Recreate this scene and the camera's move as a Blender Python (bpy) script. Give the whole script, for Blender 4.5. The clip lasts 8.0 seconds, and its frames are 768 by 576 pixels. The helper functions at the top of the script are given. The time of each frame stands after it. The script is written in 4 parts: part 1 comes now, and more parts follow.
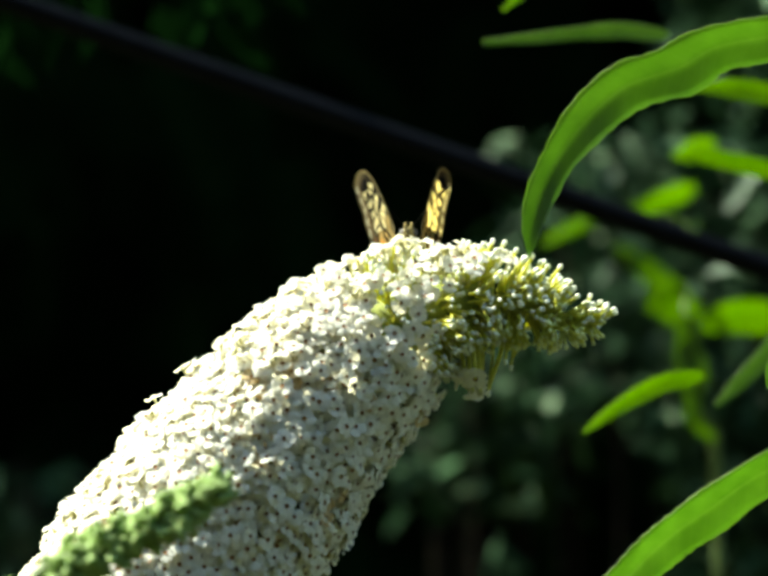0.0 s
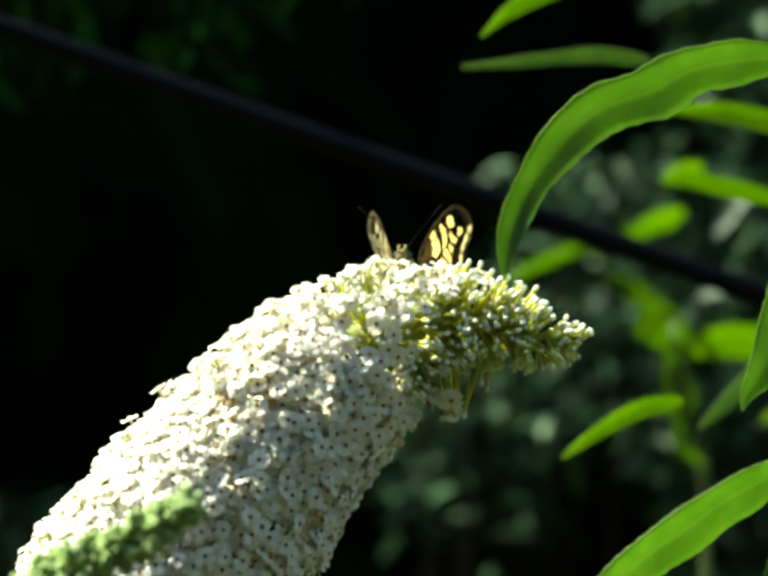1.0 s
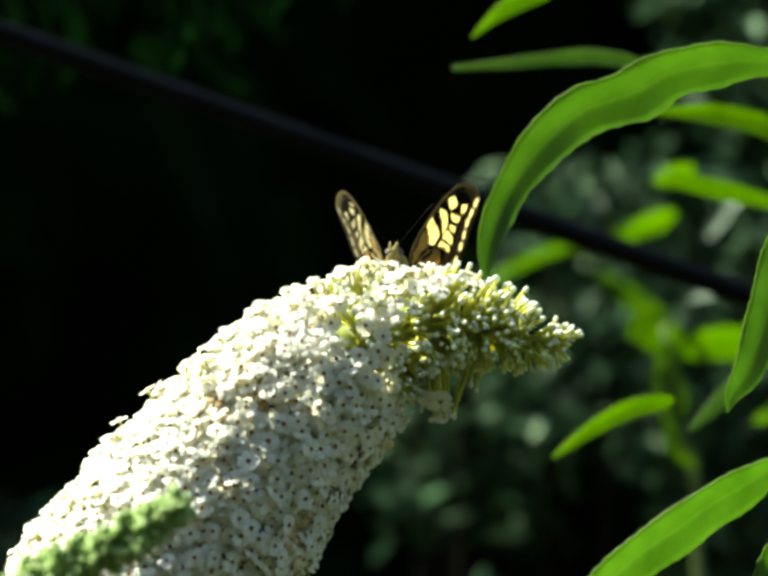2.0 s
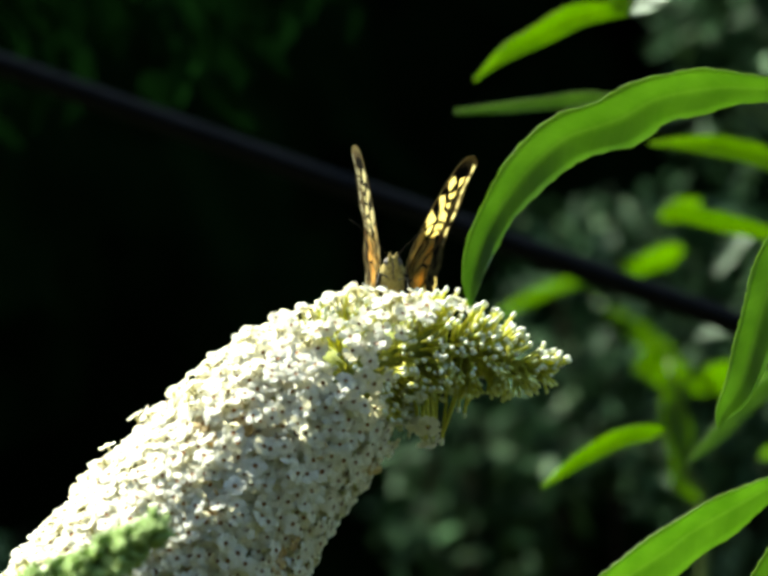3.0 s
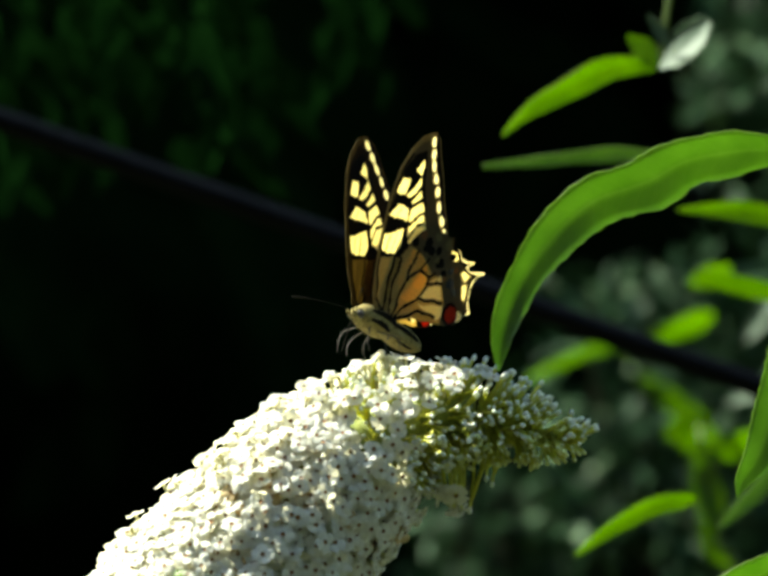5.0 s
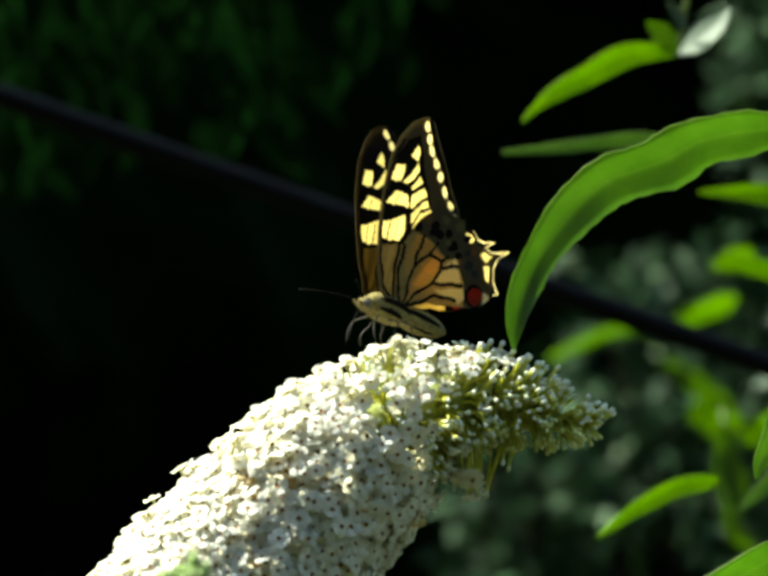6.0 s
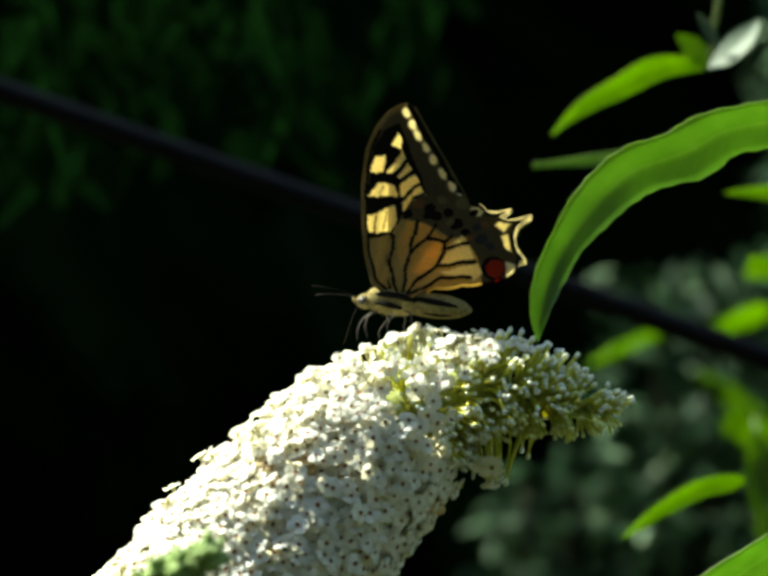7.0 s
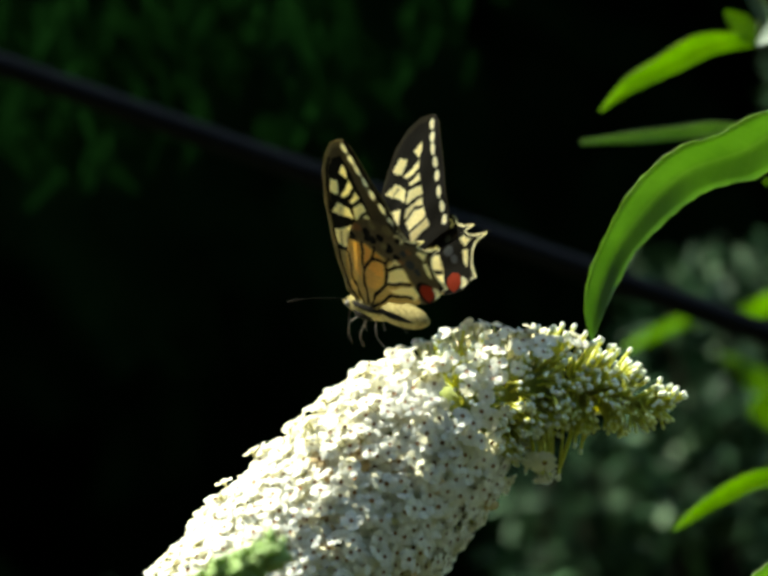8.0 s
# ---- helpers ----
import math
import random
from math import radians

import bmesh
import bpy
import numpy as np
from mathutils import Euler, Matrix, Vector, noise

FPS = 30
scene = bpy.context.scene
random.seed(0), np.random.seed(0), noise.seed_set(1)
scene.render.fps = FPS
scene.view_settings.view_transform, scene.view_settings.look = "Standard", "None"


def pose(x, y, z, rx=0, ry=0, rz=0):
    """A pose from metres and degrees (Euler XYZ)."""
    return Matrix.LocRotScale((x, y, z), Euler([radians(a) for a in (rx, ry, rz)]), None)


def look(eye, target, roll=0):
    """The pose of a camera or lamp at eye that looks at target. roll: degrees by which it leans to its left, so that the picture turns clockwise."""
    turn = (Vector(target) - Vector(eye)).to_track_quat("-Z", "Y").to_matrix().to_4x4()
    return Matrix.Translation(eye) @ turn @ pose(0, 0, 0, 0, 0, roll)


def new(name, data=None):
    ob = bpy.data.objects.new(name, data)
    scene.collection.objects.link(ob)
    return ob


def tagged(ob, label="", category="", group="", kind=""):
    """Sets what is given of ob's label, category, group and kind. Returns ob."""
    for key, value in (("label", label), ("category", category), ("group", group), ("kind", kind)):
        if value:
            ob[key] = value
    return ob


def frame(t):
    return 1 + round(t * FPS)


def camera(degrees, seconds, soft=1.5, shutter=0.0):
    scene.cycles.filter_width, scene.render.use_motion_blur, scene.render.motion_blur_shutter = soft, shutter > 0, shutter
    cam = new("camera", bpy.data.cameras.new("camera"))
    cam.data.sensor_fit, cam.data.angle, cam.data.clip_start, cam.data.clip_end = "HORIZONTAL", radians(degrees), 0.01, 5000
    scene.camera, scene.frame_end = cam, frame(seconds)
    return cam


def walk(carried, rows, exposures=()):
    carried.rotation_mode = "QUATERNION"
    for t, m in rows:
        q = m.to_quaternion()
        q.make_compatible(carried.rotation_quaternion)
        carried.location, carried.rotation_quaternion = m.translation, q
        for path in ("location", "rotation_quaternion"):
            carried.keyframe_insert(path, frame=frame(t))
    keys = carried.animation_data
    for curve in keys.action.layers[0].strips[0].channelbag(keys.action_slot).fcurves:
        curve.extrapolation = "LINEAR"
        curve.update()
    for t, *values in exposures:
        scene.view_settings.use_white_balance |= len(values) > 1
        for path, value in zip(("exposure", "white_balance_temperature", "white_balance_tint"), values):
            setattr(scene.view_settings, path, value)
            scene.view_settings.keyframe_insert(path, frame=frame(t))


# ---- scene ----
CLIP = 8.0
FOCUS = 1.2

# ---- camera: time, side step, height, tilt up, turn to the left ----
cam = camera(7.866, CLIP, soft=3.6, shutter=0.22)
cam.data.dof.use_dof = True
cam.data.dof.focus_distance = FOCUS
cam.data.dof.aperture_fstop = 20.0
STEPS = [
    (0.0, 0.0000, 1.5000, 0.000, 0.000),
    (0.1, 0.0009, 1.4997, 0.004, -0.007),
    (0.2, 0.0019, 1.4995, 0.016, 0.096),
    (0.3, 0.0028, 1.4992, 0.028, 0.130),
    (0.4, 0.0038, 1.4990, 0.064, 0.087),
    (0.5, 0.0047, 1.4987, 0.260, 0.057),
    (0.6, 0.0057, 1.4985, 0.311, 0.087),
    (0.7, 0.0068, 1.4982, 0.382, 0.117),
    (0.8, 0.0078, 1.4980, 0.417, 0.154),
    (0.9, 0.0088, 1.4977, 0.382, 0.178),
    (1.0, 0.0098, 1.4975, 0.336, 0.221),
    (1.1, 0.0100, 1.4974, 0.373, 0.179),
    (1.2, 0.0102, 1.4974, 0.402, 0.126),
    (2.3, 0.0126, 1.4968, 0.358, 0.272),
    (2.4, 0.0136, 1.4962, 0.431, 0.343),
    (2.5, 0.0145, 1.4956, 0.580, 0.393),
    (2.6, 0.0161, 1.4943, 0.744, 0.434),
    (2.7, 0.0208, 1.4931, 0.887, 0.625),
    (2.8, 0.0224, 1.4918, 0.935, 0.618),
    (2.9, 0.0240, 1.4905, 0.949, 0.682),
    (3.0, 0.0253, 1.4900, 0.970, 0.728),
    (3.1, 0.0265, 1.4895, 0.999, 0.650),
    (3.2, 0.0278, 1.4890, 1.118, 0.628),
    (3.3, 0.0285, 1.4884, 1.233, 0.574),
    (3.4, 0.0293, 1.4879, 1.218, 0.639),
    (3.5, 0.0300, 1.4874, 1.257, 0.631),
    (3.6, 0.0319, 1.4846, 1.445, 0.735),
    (3.7, 0.0338, 1.4818, 1.577, 0.773),
    (3.8, 0.0366, 1.4791, 1.738, 0.902),
    (3.9, 0.0395, 1.4763, 1.847, 0.997),
    (4.0, 0.0428, 1.4774, 1.796, 1.150),
    (4.1, 0.0461, 1.4784, 1.828, 1.349),
    (4.2, 0.0474, 1.4795, 1.942, 1.444),
    (4.3, 0.0423, 1.4813, 2.114, 1.390),
    (4.4, 0.0393, 1.4831, 2.099, 1.311),
    (4.5, 0.0363, 1.4848, 1.970, 1.224),
    (4.6, 0.0343, 1.4861, 1.907, 1.129),
    (4.7, 0.0322, 1.4874, 1.841, 1.136),
    (5.8, 0.0243, 1.4912, 1.484, 1.013),
    (5.9, 0.0262, 1.4899, 1.498, 1.173),
    (6.0, 0.0322, 1.4886, 1.528, 1.513),
    (6.1, 0.0382, 1.4874, 1.689, 1.821),
    (6.2, 0.0436, 1.4787, 2.057, 2.043),
    (6.3, 0.0515, 1.4700, 2.484, 2.449),
    (6.4, 0.0562, 1.4680, 2.640, 2.634),
    (6.5, 0.0537, 1.4659, 2.706, 2.615),
    (6.6, 0.0505, 1.4672, 2.690, 2.492),
    (6.7, 0.0482, 1.4684, 2.594, 2.410),
    (6.8, 0.0459, 1.4697, 2.452, 2.306),
    (6.9, 0.0436, 1.4710, 2.298, 2.207),
    (7.0, 0.0422, 1.4722, 2.181, 2.190),
    (7.1, 0.0408, 1.4728, 2.231, 2.170),
    (7.2, 0.0395, 1.4735, 2.283, 2.163),
    (7.3, 0.0384, 1.4741, 2.323, 2.204),
    (7.4, 0.0373, 1.4747, 2.234, 2.180),
    (7.5, 0.0361, 1.4754, 2.069, 2.209),
    (7.6, 0.0350, 1.4762, 2.065, 2.186),
    (7.7, 0.0328, 1.4770, 1.938, 2.127),
    (7.8, 0.0306, 1.4778, 1.958, 2.080),
    (7.9, 0.0276, 1.4787, 1.865, 1.984),
    (8.0, 0.0246, 1.4795, 1.773, 1.888),
]
walk(cam, [(t, pose(x, -FOCUS, z, 90 + up, 0, turn)) for t, x, z, up, turn in STEPS], [(0.0, 2.06, 6900, -6), (4.0, 2.05, 6900, -6), (5.8, 1.92, 6900, -6), (CLIP, 1.95, 6900, -6)])

# ---- light: one high sun from the left, open sky ----
SUN_FROM = Vector((-0.62, 0.18, 0.78)).normalized()
world = bpy.data.worlds.new("sky")
scene.world = world
world.use_nodes = True
wn, wl = world.node_tree.nodes, world.node_tree.links
sky = wn.new("ShaderNodeTexSky")
sky.sky_type = "NISHITA"
sky.sun_disc = False
sky.sun_elevation = math.asin(SUN_FROM.z)
sky.sun_rotation = math.atan2(SUN_FROM.x, SUN_FROM.y)
wl.new(sky.outputs[0], wn["Background"].inputs[0])
wn["Background"].inputs[1].default_value = 0.085
sun_data = bpy.data.lights.new("sun", "SUN")
sun_data.energy, sun_data.angle, sun_data.color = 5.0, radians(0.53), (1.0, 0.96, 0.90)
sun = new("sun", sun_data)
sun.matrix_world = look(SUN_FROM * 20, (0, 0, 0))


# ---- materials ----
def nodes_of(name):
    m = bpy.data.materials.new(name)
    m.use_nodes = True
    return m, m.node_tree.nodes, m.node_tree.links, m.node_tree.nodes["Principled BSDF"]


def ramp(n, l, source, stops):
    r = n.new("ShaderNodeValToRGB")
    while len(r.color_ramp.elements) < len(stops):
        r.color_ramp.elements.new(0.5)
    for e, (at, c) in zip(r.color_ramp.elements, stops):
        e.position, e.color = at, (*c, 1)
    l.new(source, r.inputs[0])
    return r.outputs[0]


def noise_of(n, l, scale, detail=4, space="Object"):
    c = n.new("ShaderNodeTexCoord")
    x = n.new("ShaderNodeTexNoise")
    x.inputs["Scale"].default_value, x.inputs["Detail"].default_value = scale, detail
    l.new(c.outputs[space], x.inputs["Vector"])
    return x.outputs[0]


def bump(n, l, bsdf, height, strength, distance):
    b = n.new("ShaderNodeBump")
    b.inputs["Strength"].default_value, b.inputs["Distance"].default_value = strength, distance
    l.new(height, b.inputs["Height"])
    l.new(b.outputs[0], bsdf.inputs["Normal"])


def mix_color(n, l, a, b, factor, mode="MIX"):
    x = n.new("ShaderNodeMix")
    x.data_type, x.blend_type = "RGBA", mode
    for value, socket in ((factor, x.inputs[0]), (a, x.inputs[6]), (b, x.inputs[7])):
        if isinstance(value, (int, float)):
            socket.default_value = value
        elif isinstance(value, tuple):
            socket.default_value = (*value, 1)
        else:
            l.new(value, socket)
    return x.outputs[2]


def see_through(m, n, l, bsdf, color, share, tint=(1, 1, 1)):
    """Thin tissue: a share of the light goes through it."""
    t = n.new("ShaderNodeBsdfTranslucent")
    l.new(mix_color(n, l, color, tint, 1.0, "MULTIPLY"), t.inputs[0])
    x = n.new("ShaderNodeMixShader")
    x.inputs[0].default_value = share
    l.new(bsdf.outputs[0], x.inputs[1])
    l.new(t.outputs[0], x.inputs[2])
    l.new(x.outputs[0], n["Material Output"].inputs[0])


def plain(name, dark, light, scale, rough=0.6, relief=0.0003, share=0.0, tint=(1, 1, 1)):
    m, n, l, b = nodes_of(name)
    tex = noise_of(n, l, scale)
    c = ramp(n, l, tex, [(0.3, dark), (0.7, light)])
    l.new(c, b.inputs["Base Color"])
    b.inputs["Roughness"].default_value = rough
    bump(n, l, b, noise_of(n, l, scale * 6), 0.4, relief)
    if share:
        see_through(m, n, l, b, c, share, tint)
    return m


def leaf_material(name, dark, light, rib, rough, share, tint):
    """Leaf tissue with midrib, side veins and blotches; UV: along the leaf, across it."""
    m, n, l, b = nodes_of(name)
    c = ramp(n, l, noise_of(n, l, 160), [(0.3, dark), (0.7, light)])
    uv = n.new("ShaderNodeUVMap")
    sep = n.new("ShaderNodeSeparateXYZ")
    l.new(uv.outputs[0], sep.inputs[0])
    off = n.new("ShaderNodeMath")
    off.operation, off.inputs[1].default_value = "SUBTRACT", 0.5
    l.new(sep.outputs[1], off.inputs[0])
    across = n.new("ShaderNodeMath")
    across.operation = "ABSOLUTE"
    l.new(off.outputs[0], across.inputs[0])
    slant = n.new("ShaderNodeMath")
    slant.operation = "MULTIPLY_ADD"
    slant.inputs[1].default_value = -0.09
    l.new(across.outputs[0], slant.inputs[0])
    l.new(sep.outputs[0], slant.inputs[2])
    wave = n.new("ShaderNodeMath")
    wave.operation, wave.inputs[1].default_value = "MULTIPLY", 28.0
    l.new(slant.outputs[0], wave.inputs[0])
    saw = n.new("ShaderNodeMath")
    saw.operation, saw.inputs[1].default_value = "PINGPONG", 0.5
    l.new(wave.outputs[0], saw.inputs[0])
    veins = ramp(n, l, saw.outputs[0], [(0.0, (0.07, 0.07, 0.07)), (0.12, (0, 0, 0))])
    middle = ramp(n, l, across.outputs[0], [(0.012, (0.2, 0.2, 0.2)), (0.04, (0, 0, 0))])
    edge = ramp(n, l, across.outputs[0], [(0.455, (0, 0, 0)), (0.49, (0.45, 0.45, 0.45))])
    c = mix_color(n, l, c, rib, veins)
    c = mix_color(n, l, c, rib, middle)
    c = mix_color(n, l, c, rib, edge)
    l.new(c, b.inputs["Base Color"])
    b.inputs["Roughness"].default_value = rough
    bump(n, l, b, saw.outputs[0], 0.25, 0.00012)
    see_through(m, n, l, b, c, share, tint)
    return m


MATS = {
    "leaf_green": leaf_material("leaf_green", (0.084, 0.138, 0.036), (0.108, 0.168, 0.050), (0.18, 0.23, 0.11), 0.5, 0.66, (2.35, 2.45, 1.5)),
    "leaf_lime": leaf_material("leaf_lime", (0.076, 0.120, 0.012), (0.106, 0.156, 0.018), (0.14, 0.18, 0.04), 0.5, 0.65, (3.1, 3.3, 0.9)),
    "leaf_grey": leaf_material("leaf_grey", (0.098, 0.152, 0.044), (0.132, 0.192, 0.064), (0.15, 0.19, 0.11), 0.6, 0.5, (1.9, 2.1, 1.2)),
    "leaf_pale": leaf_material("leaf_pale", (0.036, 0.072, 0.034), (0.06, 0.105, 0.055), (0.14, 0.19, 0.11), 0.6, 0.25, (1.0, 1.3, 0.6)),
}
PETAL = plain("petal_white", (0.74, 0.74, 0.67), (0.85, 0.85, 0.79), 900, 0.55, 0.00005, 0.50, (1.0, 0.93, 0.72))
PETAL_AGED = plain("petal_faded", (0.40, 0.27, 0.11), (0.66, 0.54, 0.32), 700, 0.7, 0.0001, 0.3, (1.0, 0.85, 0.5))
THROAT = plain("throat_orange", (0.10, 0.04, 0.010), (0.32, 0.14, 0.03), 1500, 0.7)
TUBE = plain("corolla_tube", (0.50, 0.48, 0.22), (0.66, 0.64, 0.38), 800, 0.6, 0.00005, 0.3)
CALYX = plain("calyx_green", (0.50, 0.51, 0.08), (0.72, 0.70, 0.18), 900, 0.6, 0.00005, 0.4, (1.3, 1.3, 0.6))
BUD_LIME = plain("bud_lime", (0.64, 0.68, 0.20), (0.82, 0.83, 0.45), 900, 0.45, 0.00005, 0.25)
BUD_WHITE = plain("bud_cream", (0.74, 0.77, 0.60), (0.85, 0.86, 0.77), 900, 0.5, 0.00005, 0.25)
RACHIS = plain("rachis_olive", (0.17, 0.21, 0.035), (0.32, 0.35, 0.08), 500, 0.7)
# bark taken down to near-black; the colour carries the shade it should stand in
BARK = plain("bark_shade_dark", (0.007, 0.006, 0.0045), (0.018, 0.015, 0.011), 300, 0.85, 0.001)
GREEN_STEM = plain("green_stem", (0.07, 0.11, 0.02), (0.12, 0.17, 0.04), 400, 0.6, 0.0003, 0.2)
RUBBER = plain("black_rubber", (0.0010, 0.0011, 0.0016), (0.0022, 0.0024, 0.0034), 200, 0.35, 0.0002)
RUBBER.node_tree.nodes["Principled BSDF"].inputs["Specular IOR Level"].default_value = 0.07
# near-black: the shade at the back of the garden is put into this green
CONIFER = plain("conifer_shade_dark", (0.0015, 0.0055, 0.0012), (0.005, 0.013, 0.003), 60, 0.6, 0.0005, 0.2)
# the bough stands in the sun; its shade is painted as near-black green
BOUGH = plain("bough_shade_dark", (0.0016, 0.0080, 0.0014), (0.0050, 0.020, 0.0035), 60, 0.6, 0.0005, 0.3)
SHADE_LEAF = plain("shrub_leaf_shade_dark", (0.030, 0.085, 0.022), (0.22, 0.36, 0.17), 25, 0.5, 0.0004)


def mottle(m, stops):
    """Every small leaf of a shrub takes a tone of its own."""
    n, l = m.node_tree.nodes, m.node_tree.links
    l.new(ramp(n, l, n.new("ShaderNodeNewGeometry").outputs["Random Per Island"], stops), n["Principled BSDF"].inputs["Base Color"])


# tones differ at random, but most are near-black: shade put into the leaf colour
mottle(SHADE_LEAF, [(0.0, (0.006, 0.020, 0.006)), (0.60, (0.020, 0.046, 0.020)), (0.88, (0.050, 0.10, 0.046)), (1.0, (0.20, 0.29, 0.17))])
# hedge colour far below real foliage; its deep shade is in the colour
HEDGE = plain("hedge_shade_dark", (0.004, 0.008, 0.003), (0.008, 0.014, 0.005), 20, 0.7, 0.002)
SOIL = plain("garden_soil", (0.022, 0.026, 0.012), (0.045, 0.050, 0.024), 6, 0.95, 0.01)
SPIKE_GREEN = plain("spike_green", (0.17, 0.27, 0.06), (0.36, 0.48, 0.15), 700, 0.6, 0.0001, 0.25, (1.2, 1.3, 0.6))
FUR = plain("body_cream", (0.10, 0.080, 0.030), (0.30, 0.245, 0.10), 1800, 0.9, 0.0002)
FUR_BLACK = plain("body_black", (0.004, 0.0035, 0.003), (0.012, 0.010, 0.007), 1800, 0.9, 0.0002)
LEG = plain("leg_brown", (0.016, 0.013, 0.009), (0.07, 0.058, 0.034), 2500, 0.6)
EYE = plain("eye_dark", (0.02, 0.016, 0.012), (0.05, 0.04, 0.03), 900, 0.45)


for dull in (CONIFER, BOUGH, HEDGE, SOIL, BARK, SHADE_LEAF, FUR, FUR_BLACK):
    dull.node_tree.nodes["Principled BSDF"].inputs["Specular IOR Level"].default_value = 0.05
for matt in (CONIFER, BOUGH, BARK):
    matt.node_tree.nodes["Principled BSDF"].inputs["Specular IOR Level"].default_value = 0.0
    matt.node_tree.nodes["Principled BSDF"].inputs["Roughness"].default_value = 0.9


def wing_material():
    m, n, l, b = nodes_of("wing_scales")
    a = n.new("ShaderNodeVertexColor")
    a.layer_name = "paint"
    grain = ramp(n, l, noise_of(n, l, 2500, 3), [(0.25, (0.78, 0.78, 0.78)), (0.75, (1.1, 1.1, 1.1))])
    c = mix_color(n, l, a.outputs[0], grain, 1.0, "MULTIPLY")
    l.new(mix_color(n, l, c, (0.62, 0.58, 0.42), 0.015), b.inputs["Base Color"])
    b.inputs["Roughness"].default_value = 0.6
    b.inputs["Specular IOR Level"].default_value = 0.06
    bump(n, l, b, noise_of(n, l, 2500, 3), 0.3, 0.00005)
    see_through(m, n, l, b, c, 0.78, (1.0, 0.95, 0.80))
    return m


WING = wing_material()


# ---- mesh helpers ----
def mesh_of(name, verts, faces, mats, index=None, smooth=True):
    me = bpy.data.meshes.new(name)
    me.from_pydata([tuple(v) for v in verts], [], [tuple(f) for f in faces])
    for m in mats:
        me.materials.append(m)
    if index is not None:
        me.polygons.foreach_set("material_index", list(index))
    me.polygons.foreach_set("use_smooth", [smooth] * len(me.polygons))
    me.update()
    return me


def part(name, me, parent, label="", m=None):
    ob = new(name, me)
    ob.parent = parent
    if m is not None:
        ob.matrix_basis = m
    return tagged(ob, label) if label else ob


def spline(points, count):
    """Evenly spaced places on a smooth line through the points (any number of columns)."""
    p = np.array(points, float)
    p = np.vstack([2 * p[0] - p[1], p, 2 * p[-1] - p[-2]])
    out = []
    for i in range(1, len(p) - 2):
        for u in np.linspace(0, 1, 24, endpoint=False):
            a, b, c, d = p[i - 1:i + 3]
            out.append(0.5 * (2 * b + (c - a) * u + (2 * a - 5 * b + 4 * c - d) * u ** 2 + (3 * b - a - 3 * c + d) * u ** 3))
    out.append(p[-2])
    out = np.array(out)
    s = np.r_[0, np.cumsum(np.linalg.norm(np.diff(out[:, :3], axis=0), axis=1))]
    want = np.linspace(0, s[-1], count)
    return np.stack([np.interp(want, s, out[:, k]) for k in range(out.shape[1])], 1), want


def tube_data(path, radii, sides=8, wobble=0.0):
    path, radii = np.array(path, float), np.array(radii, float)
    tang = np.gradient(path, axis=0)
    tang /= np.linalg.norm(tang, axis=1)[:, None]
    up = np.array([0.0, 1.0, 0.0]) if abs(tang[0][1]) < 0.8 else np.array([1.0, 0.0, 0.0])
    verts, faces = [], []
    for p, t, r in zip(path, tang, radii):
        a = np.cross(t, up)
        a /= np.linalg.norm(a)
        b = np.cross(t, a)
        for k in range(sides):
            g = 2 * math.pi * k / sides
            rr = r * (1 + wobble * (random.random() - 0.5))
            verts.append(p + rr * (math.cos(g) * a + math.sin(g) * b))
    n = len(path)
    for i in range(n - 1):
        for k in range(sides):
            j = (k + 1) % sides
            faces.append((i * sides + k, i * sides + j, (i + 1) * sides + j, (i + 1) * sides + k))
    faces.append(tuple(range(sides))[::-1])
    faces.append(tuple((n - 1) * sides + k for k in range(sides)))
    return verts, faces


def tube(name, points, radii, mat, parent, sides=8, count=24, label="", wobble=0.0):
    path, _ = spline([(*p, r) for p, r in zip(points, radii)], count)
    v, f = tube_data(path[:, :3], path[:, 3], sides, wobble)
    return part(name, mesh_of(name, v, f, [mat]), parent, label)


def scatter(name, template, places, mats, parent=None):
    """One mesh out of many copies of a small template (verts, faces, material numbers)."""
    v, f, ix = template
    v = np.c_[np.array(v, float), np.ones(len(v))]
    verts, faces, index = [], [], []
    for i, m in enumerate(places):
        verts.append((v @ np.array(m).T)[:, :3])
        faces += [tuple(k + i * len(v) for k in q) for q in f]
        index += ix
    ob = new(name, mesh_of(name, np.vstack(verts), faces, mats, index))
    ob.parent = parent
    return tagged(ob, kind="stuff")


def facing(place, out, roll=0.0, scale=1.0):
    """A pose whose z axis points along out."""
    q = Vector(out).to_track_quat("Z", "Y").to_matrix().to_4x4()
    return Matrix.Translation(place) @ q @ Matrix.Rotation(roll, 4, "Z") @ Matrix.Scale(scale, 4)


def empty(name, place, label, category, group=""):
    ob = new(name)
    ob.location = place
    return tagged(ob, label, category, group)


